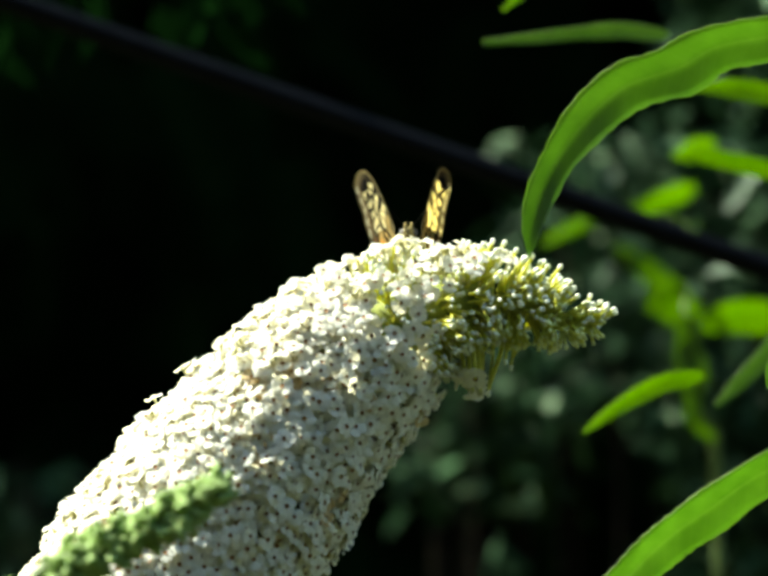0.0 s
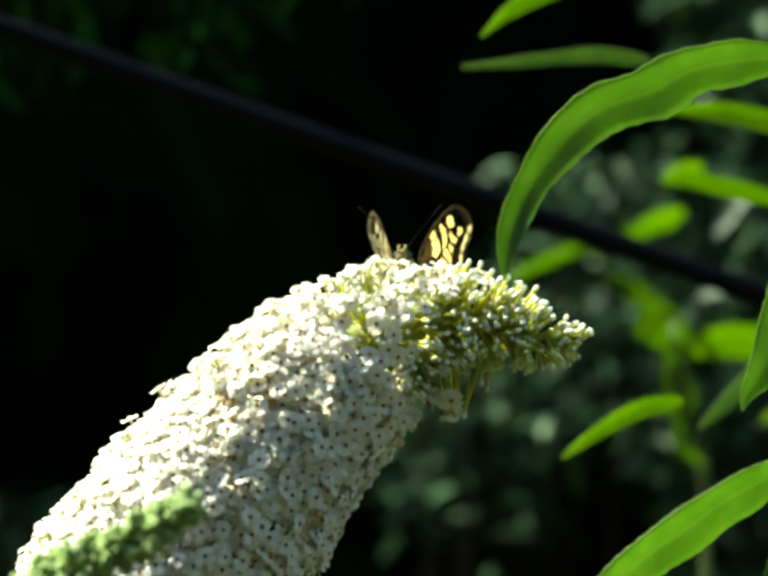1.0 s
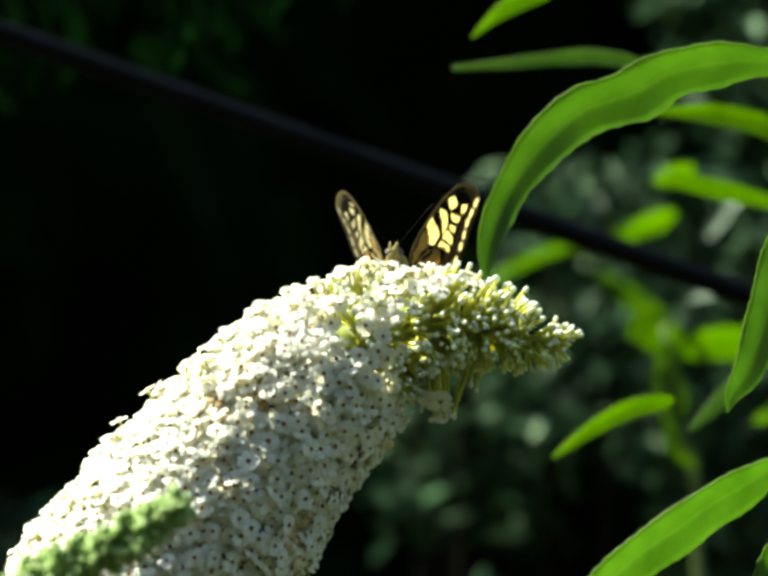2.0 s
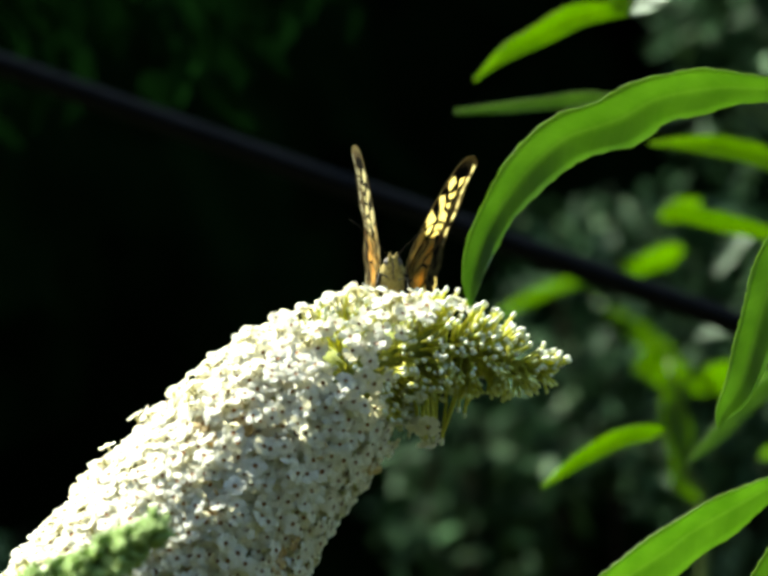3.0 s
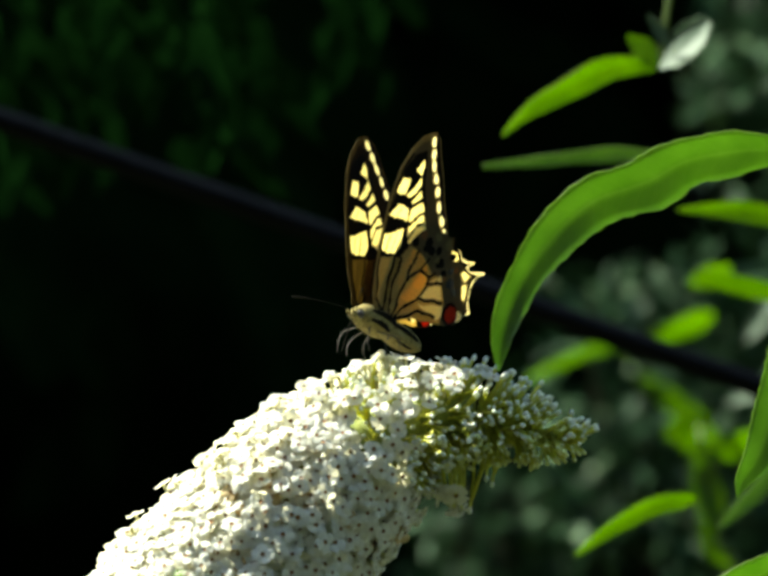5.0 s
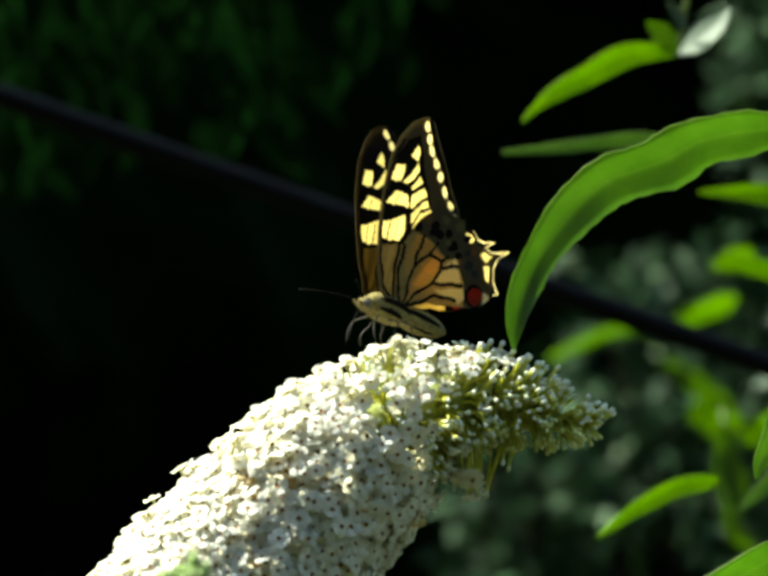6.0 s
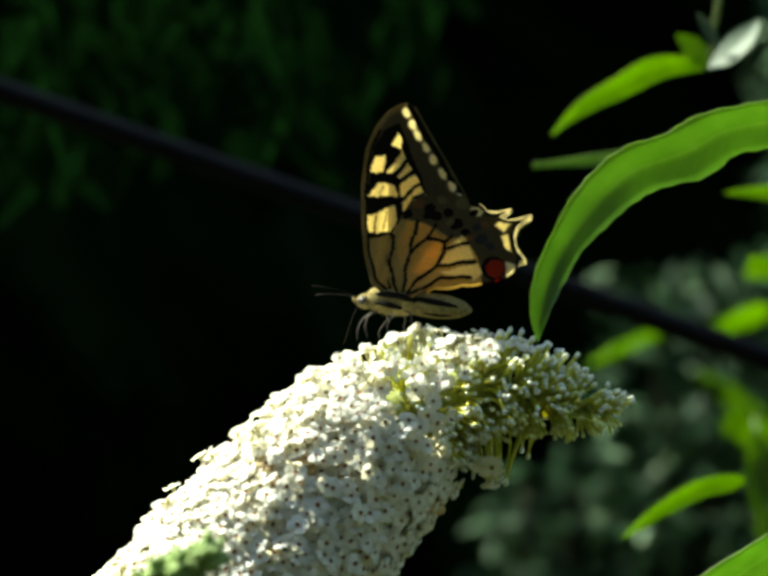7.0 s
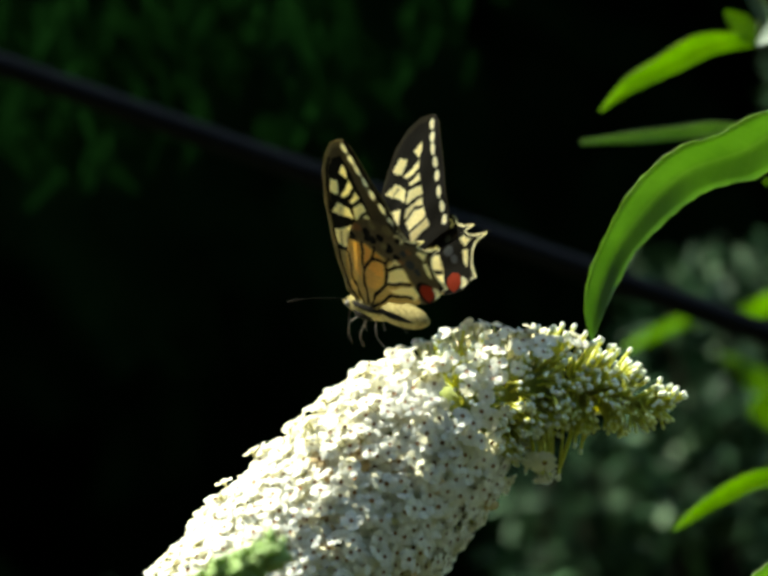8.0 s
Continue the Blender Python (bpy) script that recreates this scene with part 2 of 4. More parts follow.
# ---- leaves ----
def leaf(parent, points, widths, tilt, mat, label=""):
    """A lance-shaped leaf: folded along its midrib, finely toothed, a quarter of a millimetre thick. Widths in millimetres."""
    o = np.array(parent.location)
    rows, cols = 60, 9
    line, along = spline([(*p, w * 0.0005) for p, w in zip(points, widths)], rows)
    path, half = line[:, :3] - o, np.maximum(line[:, 3], 0.0002)
    tang = np.gradient(path, axis=0)
    tang /= np.linalg.norm(tang, axis=1)[:, None]
    rnd = random.Random(int(abs(points[0][0] * 1e5)) + len(points))
    verts, uvs = [], []
    for side in (1, -1):
        for i in range(rows):
            lean = tilt[0] + (tilt[1] - tilt[0]) * i / (rows - 1) if isinstance(tilt, tuple) else tilt
            n0 = Vector((0, -math.cos(radians(lean)), -math.sin(radians(lean))))
            t = Vector(tang[i])
            n0 = (n0 - t * n0.dot(t)).normalized()
            s = t.cross(n0)
            tooth = 1 + 0.035 * math.sin(along[i] * 2200) + 0.04 * math.sin(along[i] * 420 + rnd.random() * 0.4)
            for k in range(cols):
                a = 2 * k / (cols - 1) - 1
                w = half[i] / max(0.6, -n0.y) * (tooth if abs(a) > 0.99 else 1)
                lift = abs(a) * 0.22 * half[i] + 0.05 * half[i] * math.sin(along[i] * 300 + 2 * a) * abs(a)
                verts.append(path[i] + np.array(s) * (a * w) + np.array(n0) * (lift + side * 0.00013))
                uvs.append((along[i] / 0.1, (a + 1) / 2))
    faces, base = [], rows * cols
    for i in range(rows - 1):
        for k in range(cols - 1):
            q = (i * cols + k, i * cols + k + 1, (i + 1) * cols + k + 1, (i + 1) * cols + k)
            faces.append(q[::-1])
            faces.append(tuple(x + base for x in q))
    rim = [i * cols for i in range(rows)] + [(rows - 1) * cols + k for k in range(1, cols)] \
        + [i * cols + cols - 1 for i in range(rows - 2, -1, -1)] + [k for k in range(cols - 2, 0, -1)]
    for a, b in zip(rim, rim[1:] + rim[:1]):
        faces.append((a, b, b + base, a + base))
    me = mesh_of("leaf", verts, faces, [MATS[mat]])
    layer = me.uv_layers.new(name="UVMap")
    for loop in me.loops:
        layer.data[loop.index].uv = uvs[loop.vertex_index]
    return part("leaf", me, parent, label)


# ---- ground and far things ----
def build_ground():
    bm = bmesh.new()
    bmesh.ops.create_grid(bm, x_segments=80, y_segments=80, size=60)
    for v in bm.verts:
        v.co.z = 0.05 * noise.noise(v.co * 0.4) - 0.02
    me = bpy.data.meshes.new("ground")
    bm.to_mesh(me)
    bm.free()
    me.materials.append(SOIL)
    tagged(new("ground", me), "dark garden soil under the shrubs", "ground", kind="structure")


def frond_template():
    """A drooping flat conifer spray: an axis with side twigs that branch once more."""
    v, f = [], []

    def sliver(a, b, w):
        a, b = Vector(a), Vector(b)
        d = (b - a).normalized()
        s = d.cross(Vector((0, 0, 1))).normalized() * w
        m = a.lerp(b, 0.45)
        k = len(v)
        v.extend([a, m + s + Vector((0, 0, 0.2 * w)), b, m - s - Vector((0, 0, 0.2 * w))])
        f.append((k, k + 1, k + 2, k + 3))

    sliver((0, 0, 0), (0.13, 0, -0.03), 0.0035)
    for i in range(9):
        x = 0.015 + i * 0.013
        size = 0.05 * (1 - 0.08 * i)
        for sgn in (1, -1):
            tip = (x + size * 0.75, sgn * size * 0.7, -0.03 * x / 0.13 - size * 0.25)
            sliver((x, 0, -0.03 * x / 0.13), tip, 0.0045)
            mid = Vector((x, 0, -0.03 * x / 0.13)).lerp(Vector(tip), 0.5)
            sliver(mid, mid + Vector((size * 0.45, sgn * size * 0.05, -size * 0.15)), 0.0035)
    return v, f, [0] * len(f)


def build_conifer(x, y, height, spread, count, seed, low, label):
    rnd = random.Random(seed)
    tree = empty("conifer_tree", (x, y, 0), label, "tree", "conifers behind the shrub")
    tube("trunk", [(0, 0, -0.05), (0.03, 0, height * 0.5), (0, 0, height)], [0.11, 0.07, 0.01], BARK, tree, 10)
    places = []
    for i in range(90):
        z = low + (height - low) * (i / 90) ** 1.1
        a = rnd.random() * 2 * math.pi
        reach = spread * (1 - 0.8 * z / height) * (0.75 + 0.4 * rnd.random())
        end = Vector((math.cos(a) * reach, math.sin(a) * reach, z - 0.25 * reach))
        start = Vector((0, 0, z))
        p, _ = spline([start, start.lerp(end, 0.5) + Vector((0, 0, 0.08)), end], 8)
        v, f = tube_data(p, np.linspace(0.015, 0.003, 8), 5)
        # limbs share the near-black green that stands in for shade
        part("limb", mesh_of("limb", v, f, [CONIFER]), tree)
        for _ in range(count // 90):
            u = 0.25 + 0.75 * rnd.random() ** 0.7
            c = start.lerp(end, u) + Vector([rnd.gauss(0, 0.10) for _ in range(3)])
            d = Vector((math.cos(a) + rnd.gauss(0, 0.5), math.sin(a) + rnd.gauss(0, 0.5), -0.9 + rnd.gauss(0, 0.4)))
            q = d.to_track_quat("X", "Z").to_matrix().to_4x4()
            places.append(Matrix.Translation(c) @ q @ Matrix.Rotation(rnd.gauss(0, 0.6), 4, "X") @ Matrix.Scale(0.9 + 0.8 * rnd.random(), 4))
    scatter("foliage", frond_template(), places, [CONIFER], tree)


def lance_template():
    v, f = [], []
    for i in range(6):
        u = i / 5
        w = 0.13 * math.sin(math.pi * min(1, u * 0.94 + 0.06)) ** 0.8
        z = -0.25 * u * u
        v += [(u, -w, z + 0.03 * w), (u, 0, z - 0.25 * w), (u, w, z + 0.03 * w)]
    for i in range(5):
        for k in range(2):
            a = i * 3 + k
            f.append((a, a + 1, a + 4, a + 3))
    return v, f, [0] * len(f)


def build_shade_shrub(place, size, count, seed, label, leaf_size=0.07, gap=None):
    rnd = random.Random(seed)
    shrub = empty("shade_shrub", (place[0], place[1], 0), label, "shrub", "shaded shrubs")
    places = []
    for i in range(14):
        a, r = rnd.random() * 2 * math.pi, rnd.random()
        end = Vector((math.cos(a) * size[0] * r, math.sin(a) * size[1] * r, place[2] + size[2] * (0.4 + 0.6 * rnd.random())))
        p, _ = spline([(end.x * 0.1, end.y * 0.1, -0.05), (end.x * 0.5, end.y * 0.5, end.z * 0.55), end], 14)
        v, f = tube_data(p, np.linspace(0.006, 0.0015, 14), 6)
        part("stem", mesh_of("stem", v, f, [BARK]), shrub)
    for i in range(count):
        g = [max(-0.85, min(0.85, rnd.gauss(0, 0.5))) + rnd.uniform(-0.08, 0.08) for _ in range(3)]
        c = Vector((g[0] * size[0], g[1] * size[1], place[2] + g[2] * size[2]))
        if gap and math.hypot(c.x + place[0] - gap[0], c.z - gap[1]) < gap[2]:
            continue
        d = Vector((rnd.gauss(0, 1), rnd.gauss(0, 1), rnd.gauss(-0.2, 0.6))).normalized()
        q = d.to_track_quat("X", "Z").to_matrix().to_4x4()
        places.append(Matrix.Translation(c) @ q @ Matrix.Rotation(rnd.gauss(0, 0.7), 4, "X") @ Matrix.Scale(leaf_size * (0.6 + 0.7 * rnd.random()), 4))
    scatter("foliage", lance_template(), places, [SHADE_LEAF], shrub)


def build_hedge(y, label, face, tufts):
    """A tall clipped hedge across the garden, behind the shrub or, unseen, behind the viewer; its face is broken up by
    tufts.
    """
    rnd = random.Random(5 + int(y))
    hedge = empty("hedge", (0, y, 0), label, "hedge", "garden hedges")
    bm = bmesh.new()
    bmesh.ops.create_grid(bm, x_segments=90, y_segments=40, size=1)
    for v in bm.verts:
        x, z = v.co.x * 9, (v.co.y + 1) * 2.6
        v.co = Vector((x, 0.25 * noise.noise(Vector((x, z, 0)) * 1.3) + 0.12 * noise.noise(Vector((x, z, 3)) * 5), z - 0.05))
    bmesh.ops.solidify(bm, geom=bm.faces[:], thickness=0.9)
    me = bpy.data.meshes.new("hedge_body")
    bm.to_mesh(me)
    bm.free()
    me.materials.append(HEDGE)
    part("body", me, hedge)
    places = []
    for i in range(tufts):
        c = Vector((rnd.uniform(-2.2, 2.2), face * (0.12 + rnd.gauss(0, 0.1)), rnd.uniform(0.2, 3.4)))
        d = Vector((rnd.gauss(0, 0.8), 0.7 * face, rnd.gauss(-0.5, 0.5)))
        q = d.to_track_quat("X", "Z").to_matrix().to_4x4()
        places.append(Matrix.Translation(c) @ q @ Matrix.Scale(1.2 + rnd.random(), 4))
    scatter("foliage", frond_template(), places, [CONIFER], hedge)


build_ground()
build_hedge(3.6, "tall evergreen hedge, its deep shade put into near-black green", -1, 2600)
# added out of view behind the camera, to hold back light from the low sky
build_hedge(-4.5, "unseen hedge added behind the viewer to cut low sky light", 1, 900)
build_conifer(-0.55, 2.5, 5.2, 1.5, 9000, 3, 0.7, "tall conifer with drooping feathery sprays, shade put into its green")
build_conifer(1.25, 2.5, 5.0, 1.6, 8100, 8, 0.6, "conifer at the back, its shade put into near-black green")


def build_bough():
    """A low conifer bough with hanging sprays; their near-black green stands in for shade."""
    rnd = random.Random(77)
    bough = empty("conifer_bough", (-0.55, 2.5, 1.9), "low conifer bough with hanging sprays, shade put into their green", "branch")
    twigs = [[(-0.100, 0.45, 1.640), (-0.092, 0.45, 1.585)], [(-0.052, 0.46, 1.640), (-0.047, 0.45, 1.588)], [(-0.122, 0.46, 1.620), (-0.114, 0.45, 1.574)], [(-0.078, 0.47, 1.640), (-0.073, 0.46, 1.600)], [(-0.020, 0.48, 1.650), (-0.016, 0.47, 1.612)], [(-0.150, 0.48, 1.640), (-0.140, 0.47, 1.575)]]
    o = bough.location
    places = []
    for a, e in twigs:
        a, e = Vector(a) - o, Vector(e) - o
        # twigs take the shade-dark green of the sprays too
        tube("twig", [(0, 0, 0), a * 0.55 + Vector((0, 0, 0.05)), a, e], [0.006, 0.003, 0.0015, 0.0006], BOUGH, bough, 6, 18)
        for i in range(46):
            u = rnd.random()
            c = a.lerp(e, u) + Vector((rnd.gauss(0, 0.007), rnd.gauss(0, 0.03), rnd.gauss(0.004, 0.008)))
            d = Vector((rnd.gauss(0.1, 0.35), rnd.gauss(0, 0.3), -1))
            q = d.to_track_quat("X", "Y").to_matrix().to_4x4()
            places.append(Matrix.Translation(c) @ q @ Matrix.Rotation(rnd.gauss(0, 0.5), 4, "X") @ Matrix.Scale(rnd.uniform(0.09, 0.20), 4))
    v, f, ix = frond_template()
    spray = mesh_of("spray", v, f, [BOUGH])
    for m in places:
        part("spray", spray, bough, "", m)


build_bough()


def build_sun_blocker_tree():
    """An added, unseen broad tree to the side, whose crown keeps the sun off the ground behind the shrub."""
    rnd = random.Random(31)
    tree = empty("sun_blocker_tree", (-3.6, 3.55, 0), "unseen leafy tree added to keep sun off the back of the garden", "tree")
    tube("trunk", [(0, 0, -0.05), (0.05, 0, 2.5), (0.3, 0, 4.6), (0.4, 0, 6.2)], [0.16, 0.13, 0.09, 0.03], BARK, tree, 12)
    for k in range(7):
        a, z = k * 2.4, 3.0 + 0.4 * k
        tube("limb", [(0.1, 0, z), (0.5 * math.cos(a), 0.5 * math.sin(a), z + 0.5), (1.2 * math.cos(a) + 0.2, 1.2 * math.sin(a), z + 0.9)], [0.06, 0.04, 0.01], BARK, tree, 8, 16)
    places = []
    while len(places) < 15000:
        p = Vector([rnd.uniform(-1, 1) for _ in range(3)])
        if p.length > 1 + 0.25 * noise.noise(p * 3):
            continue
        c = Vector((0.45 + p.x * 1.75, p.y * 1.75, 5.2 + p.z * 1.3))
        d = Vector((rnd.gauss(0, 1), rnd.gauss(0, 1), rnd.gauss(-0.3, 0.5)))
        q = d.to_track_quat("X", "Z").to_matrix().to_4x4()
        places.append(Matrix.Translation(c) @ q @ Matrix.Rotation(rnd.gauss(0, 0.7), 4, "X") @ Matrix.Scale(rnd.uniform(0.2, 0.36), 4))
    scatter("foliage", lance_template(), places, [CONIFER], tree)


build_sun_blocker_tree()
build_shade_shrub((0.118, 0.78, 1.478), (0.085, 0.07, 0.085), 5200, 12, "shrub with small grey-green leaves, shade put into their tones", 0.012, (0.070, 1.424, 0.030))
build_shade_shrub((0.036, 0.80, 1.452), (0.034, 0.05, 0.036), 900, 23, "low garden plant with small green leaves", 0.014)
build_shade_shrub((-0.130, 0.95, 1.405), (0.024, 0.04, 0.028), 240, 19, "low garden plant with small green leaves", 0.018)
build_shade_shrub((0.172, 0.80, 1.640), (0.075, 0.07, 0.085), 3600, 15, "shrub with small grey-green leaves, shade put into their tones", 0.014)


def build_hose():
    hose = empty("garden_hose", (-2.5000, 0.35, 2.4236), "black rubber garden hose stretched slantwise behind the flower", "hose")
    pts = [(-2.5000, 0.35, 2.4236), (-0.1000, 0.35, 1.5782), (0.0000, 0.35, 1.5430), (0.1000, 0.35, 1.5077), (4.3802, 0.35, 0.0000)]
    o = hose.location
    tube("hose_line", [tuple(Vector(p) - o) for p in pts], [0.0026, 0.0028, 0.0031, 0.0034, 0.0036], RUBBER, hose, 16, 300)


build_hose()


# ---- the butterfly bush: three leafy branches ----
def branch(label, foot, stem, radii):
    b = empty("buddleia_branch", foot, label, "branch", "branches of the butterfly bush")
    o = Vector(foot)
    tube("stem", [tuple(Vector(p) - o) for p in stem], radii, GREEN_STEM, b, 10, 40)
    return b


near = branch("leafy butterfly bush branch with large sunlit arching leaves", (0.13, -0.02, 0),
              [(0.13, -0.02, -0.03), (0.125, -0.02, 0.8), (0.113, -0.02, 1.46), (0.112, -0.02, 1.54), (0.111, -0.02, 1.72)],
              [0.006, 0.004, 0.002, 0.0018, 0.001])
leaf_arch = leaf(near, [(0.1115, -0.040, 1.5440), (0.1041, -0.040, 1.5480), (0.0968, -0.040, 1.5508), (0.0853, -0.040, 1.5516), (0.0773, -0.040, 1.5508), (0.0694, -0.040, 1.5490), (0.0629, -0.040, 1.5453), (0.0573, -0.040, 1.5433), (0.0517, -0.040, 1.5414), (0.0463, -0.040, 1.5374), (0.0415, -0.040, 1.5323), (0.0373, -0.040, 1.5264), (0.0346, -0.040, 1.5212), (0.0327, -0.040, 1.5164), (0.0315, -0.040, 1.5114), (0.0311, -0.040, 1.5056)],
     [1.0, 1.8, 4.0, 7.2, 9.6, 10.4, 11.8, 10.6, 10.6, 10.8, 9.2, 7.6, 6.8, 5.8, 4.2, 0.4], (40, 2), "leaf_green")
leaf_drop = leaf(near, [(0.1121, 0.000, 1.5408), (0.1037, 0.000, 1.5303), (0.0968, 0.000, 1.5208), (0.0929, 0.000, 1.5103), (0.0900, 0.000, 1.4998), (0.0868, 0.000, 1.4903), (0.0836, 0.000, 1.4851), (0.0824, 0.000, 1.4812)],
     [1.7, 6.3, 9.3, 9.3, 8.4, 6.9, 3.6, 0.3], 20, "leaf_green")
leaf(near, [(0.1080, -0.030, 1.4735), (0.0965, -0.040, 1.4711), (0.0894, -0.040, 1.4678), (0.0816, -0.040, 1.4633), (0.0749, -0.040, 1.4594), (0.0683, -0.040, 1.4546), (0.0611, -0.040, 1.4497), (0.0546, -0.040, 1.4441), (0.0492, -0.040, 1.4384), (0.0436, -0.040, 1.4339), (0.0375, -0.040, 1.4318)],
     [1.0, 1.9, 5.7, 8.3, 9.8, 9.9, 9.7, 9.1, 8.8, 6.9, 0.9], 42, "leaf_green")
leaf(near, [(0.1113, -0.010, 1.4695), (0.1019, -0.010, 1.4601), (0.0946, -0.010, 1.4518), (0.0894, -0.010, 1.4403), (0.0873, -0.010, 1.4309)],
     [2.1, 7.7, 8.8, 8.3, 1.0], 20, "leaf_green")
upper = branch("upper butterfly bush shoot with narrow backlit leaves", (0.15, 0.24, 0),
               [(0.15, 0.24, -0.03), (0.14, 0.24, 1.0), (0.135, 0.24, 1.55), (0.110, 0.24, 1.645), (0.085, 0.24, 1.645), (0.0784, 0.24, 1.629), (0.0781, 0.24, 1.6062), (0.0715, 0.225, 1.5835)],
               [0.005, 0.004, 0.002, 0.0016, 0.0012, 0.0010, 0.0009, 0.0007])
leaf(upper, [(0.0740, 0.220, 1.5606), (0.0703, 0.220, 1.5608), (0.0615, 0.220, 1.5618), (0.0516, 0.220, 1.5611), (0.0404, 0.220, 1.5599), (0.0267, 0.220, 1.5586)],
     [1.0, 3.2, 3.9, 3.2, 2.5, 1.1], 20, "leaf_grey")
leaf(upper, [(0.0703, 0.220, 1.5832), (0.0666, 0.220, 1.5843), (0.0578, 0.220, 1.5834), (0.0479, 0.220, 1.5782), (0.0391, 0.220, 1.5733), (0.0316, 0.220, 1.5665)],
     [1.2, 3.7, 6.0, 5.6, 3.6, 0.6], 25, "leaf_lime")
leaf(upper, [(0.0718, 0.220, 1.5833), (0.0759, 0.220, 1.5864), (0.0809, 0.220, 1.5910), (0.0846, 0.220, 1.5955)],
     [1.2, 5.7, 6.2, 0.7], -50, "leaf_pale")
leaf(upper, [(0.0709, 0.220, 1.5839), (0.0678, 0.220, 1.5883), (0.0635, 0.220, 1.5918)],
     [1.2, 5.7, 1.2], 10, "leaf_lime")
leaf(upper, [(0.0740, 0.220, 1.5883), (0.0716, 0.220, 1.5933), (0.0684, 0.220, 1.5973)],
     [1.2, 3.0, 0.5], 40, "leaf_pale")
mid = branch("butterfly bush shoot with narrow backlit leaves", (0.16, 0.25, 0),
             [(0.16, 0.25, -0.03), (0.135, 0.25, 0.9), (0.124, 0.25, 1.45), (0.121, 0.25, 1.54), (0.119, 0.25, 1.60)],
             [0.005, 0.004, 0.002, 0.0014, 0.0008])
leaf(mid, [(0.1217, 0.250, 1.5382), (0.1116, 0.250, 1.5446), (0.1050, 0.250, 1.5490), (0.0938, 0.250, 1.5516), (0.0837, 0.250, 1.5522), (0.0754, 0.250, 1.5520)],
     [1.3, 3.8, 5.8, 5.3, 3.3, 0.5], 15, "leaf_lime")
leaf(mid, [(0.1192, 0.250, 1.5496), (0.1091, 0.250, 1.5560), (0.1021, 0.250, 1.5618), (0.0964, 0.250, 1.5662), (0.0926, 0.250, 1.5688)],
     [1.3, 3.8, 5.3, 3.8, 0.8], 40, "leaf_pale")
leaf(mid, [(0.1155, 0.300, 1.5279), (0.1076, 0.300, 1.5308), (0.0971, 0.300, 1.5334), (0.0879, 0.300, 1.5355), (0.0824, 0.300, 1.5368)],
     [1.8, 3.9, 5.0, 4.5, 2.6], 36, "leaf_lime")
leaf_low = leaf(mid, [(0.0766, 0.200, 1.4771), (0.0732, 0.200, 1.4767), (0.0656, 0.200, 1.4751), (0.0570, 0.200, 1.4706), (0.0509, 0.200, 1.4663), (0.0462, 0.200, 1.4626)],
     [1.5, 3.9, 4.7, 3.9, 2.6, 0.6], 20, "leaf_lime")
leaf(mid, [(0.1177, 0.250, 1.4960), (0.1126, 0.250, 1.4935), (0.1024, 0.250, 1.4861), (0.0948, 0.250, 1.4782), (0.0904, 0.250, 1.4738), (0.0859, 0.250, 1.4694)],
     [1.9, 5.2, 5.0, 4.2, 3.0, 0.8], 24, "leaf_grey")
far = branch("butterfly bush shoot with yellow-green leaves in patchy sun", (0.13, 0.5, 0),
             [(0.13, 0.5, -0.03), (0.11, 0.5, 0.8), (0.100, 0.47, 1.42), (0.0925, 0.455, 1.462), (0.0895, 0.45, 1.485), (0.0885, 0.45, 1.497)],
             [0.006, 0.003, 0.0016, 0.0012, 0.0009, 0.0006])
leaf(far, [(0.0948, 0.500, 1.5310), (0.0896, 0.500, 1.5292), (0.0829, 0.500, 1.5265), (0.0769, 0.500, 1.5244), (0.0702, 0.500, 1.5227)],
     [2.0, 6.4, 5.9, 4.2, 0.7], 42, "leaf_lime")
leaf_back = leaf(far, [(0.0880, 0.580, 1.5170), (0.0696, 0.600, 1.5219), (0.0647, 0.600, 1.5229), (0.0578, 0.600, 1.5216), (0.0501, 0.600, 1.5181), (0.0443, 0.600, 1.5153), (0.0389, 0.600, 1.5121)],
     [0.6, 0.8, 2.6, 3.4, 3.3, 2.8, 1.2], 34, "leaf_lime")
leaf(far, [(0.0963, 0.600, 1.4997), (0.0900, 0.600, 1.5025), (0.0837, 0.600, 1.5073), (0.0766, 0.600, 1.5107)],
     [2.1, 6.5, 6.7, 1.3], 42, "leaf_lime")
leaf(far, [(0.1202, 0.500, 1.4908), (0.1169, 0.500, 1.4915), (0.1082, 0.500, 1.4922), (0.0993, 0.500, 1.4900), (0.0941, 0.500, 1.4863)],
     [3.7, 9.8, 10.3, 7.3, 1.2], 37, "leaf_lime")
leaf(far, [(0.0879, 0.450, 1.4842), (0.0896, 0.450, 1.4784), (0.0915, 0.450, 1.4698), (0.0922, 0.450, 1.4618)],
     [3.6, 6.6, 6.4, 1.7], 37, "leaf_lime")
leaf(far, [(0.1327, 0.450, 1.4770), (0.1251, 0.450, 1.4734), (0.1153, 0.450, 1.4680)],
     [3.6, 7.1, 1.4], 37, "leaf_lime")
leaf(far, [(0.0884, 0.450, 1.4925), (0.0899, 0.450, 1.4838), (0.0920, 0.450, 1.4751), (0.0928, 0.450, 1.4650)],
     [3.6, 7.1, 7.1, 1.9], 32, "leaf_lime")
leaf(far, [(0.0978, 0.450, 1.4549), (0.0920, 0.450, 1.4606), (0.0891, 0.450, 1.4664)],
     [1.7, 4.7, 0.9], 37, "leaf_lime")
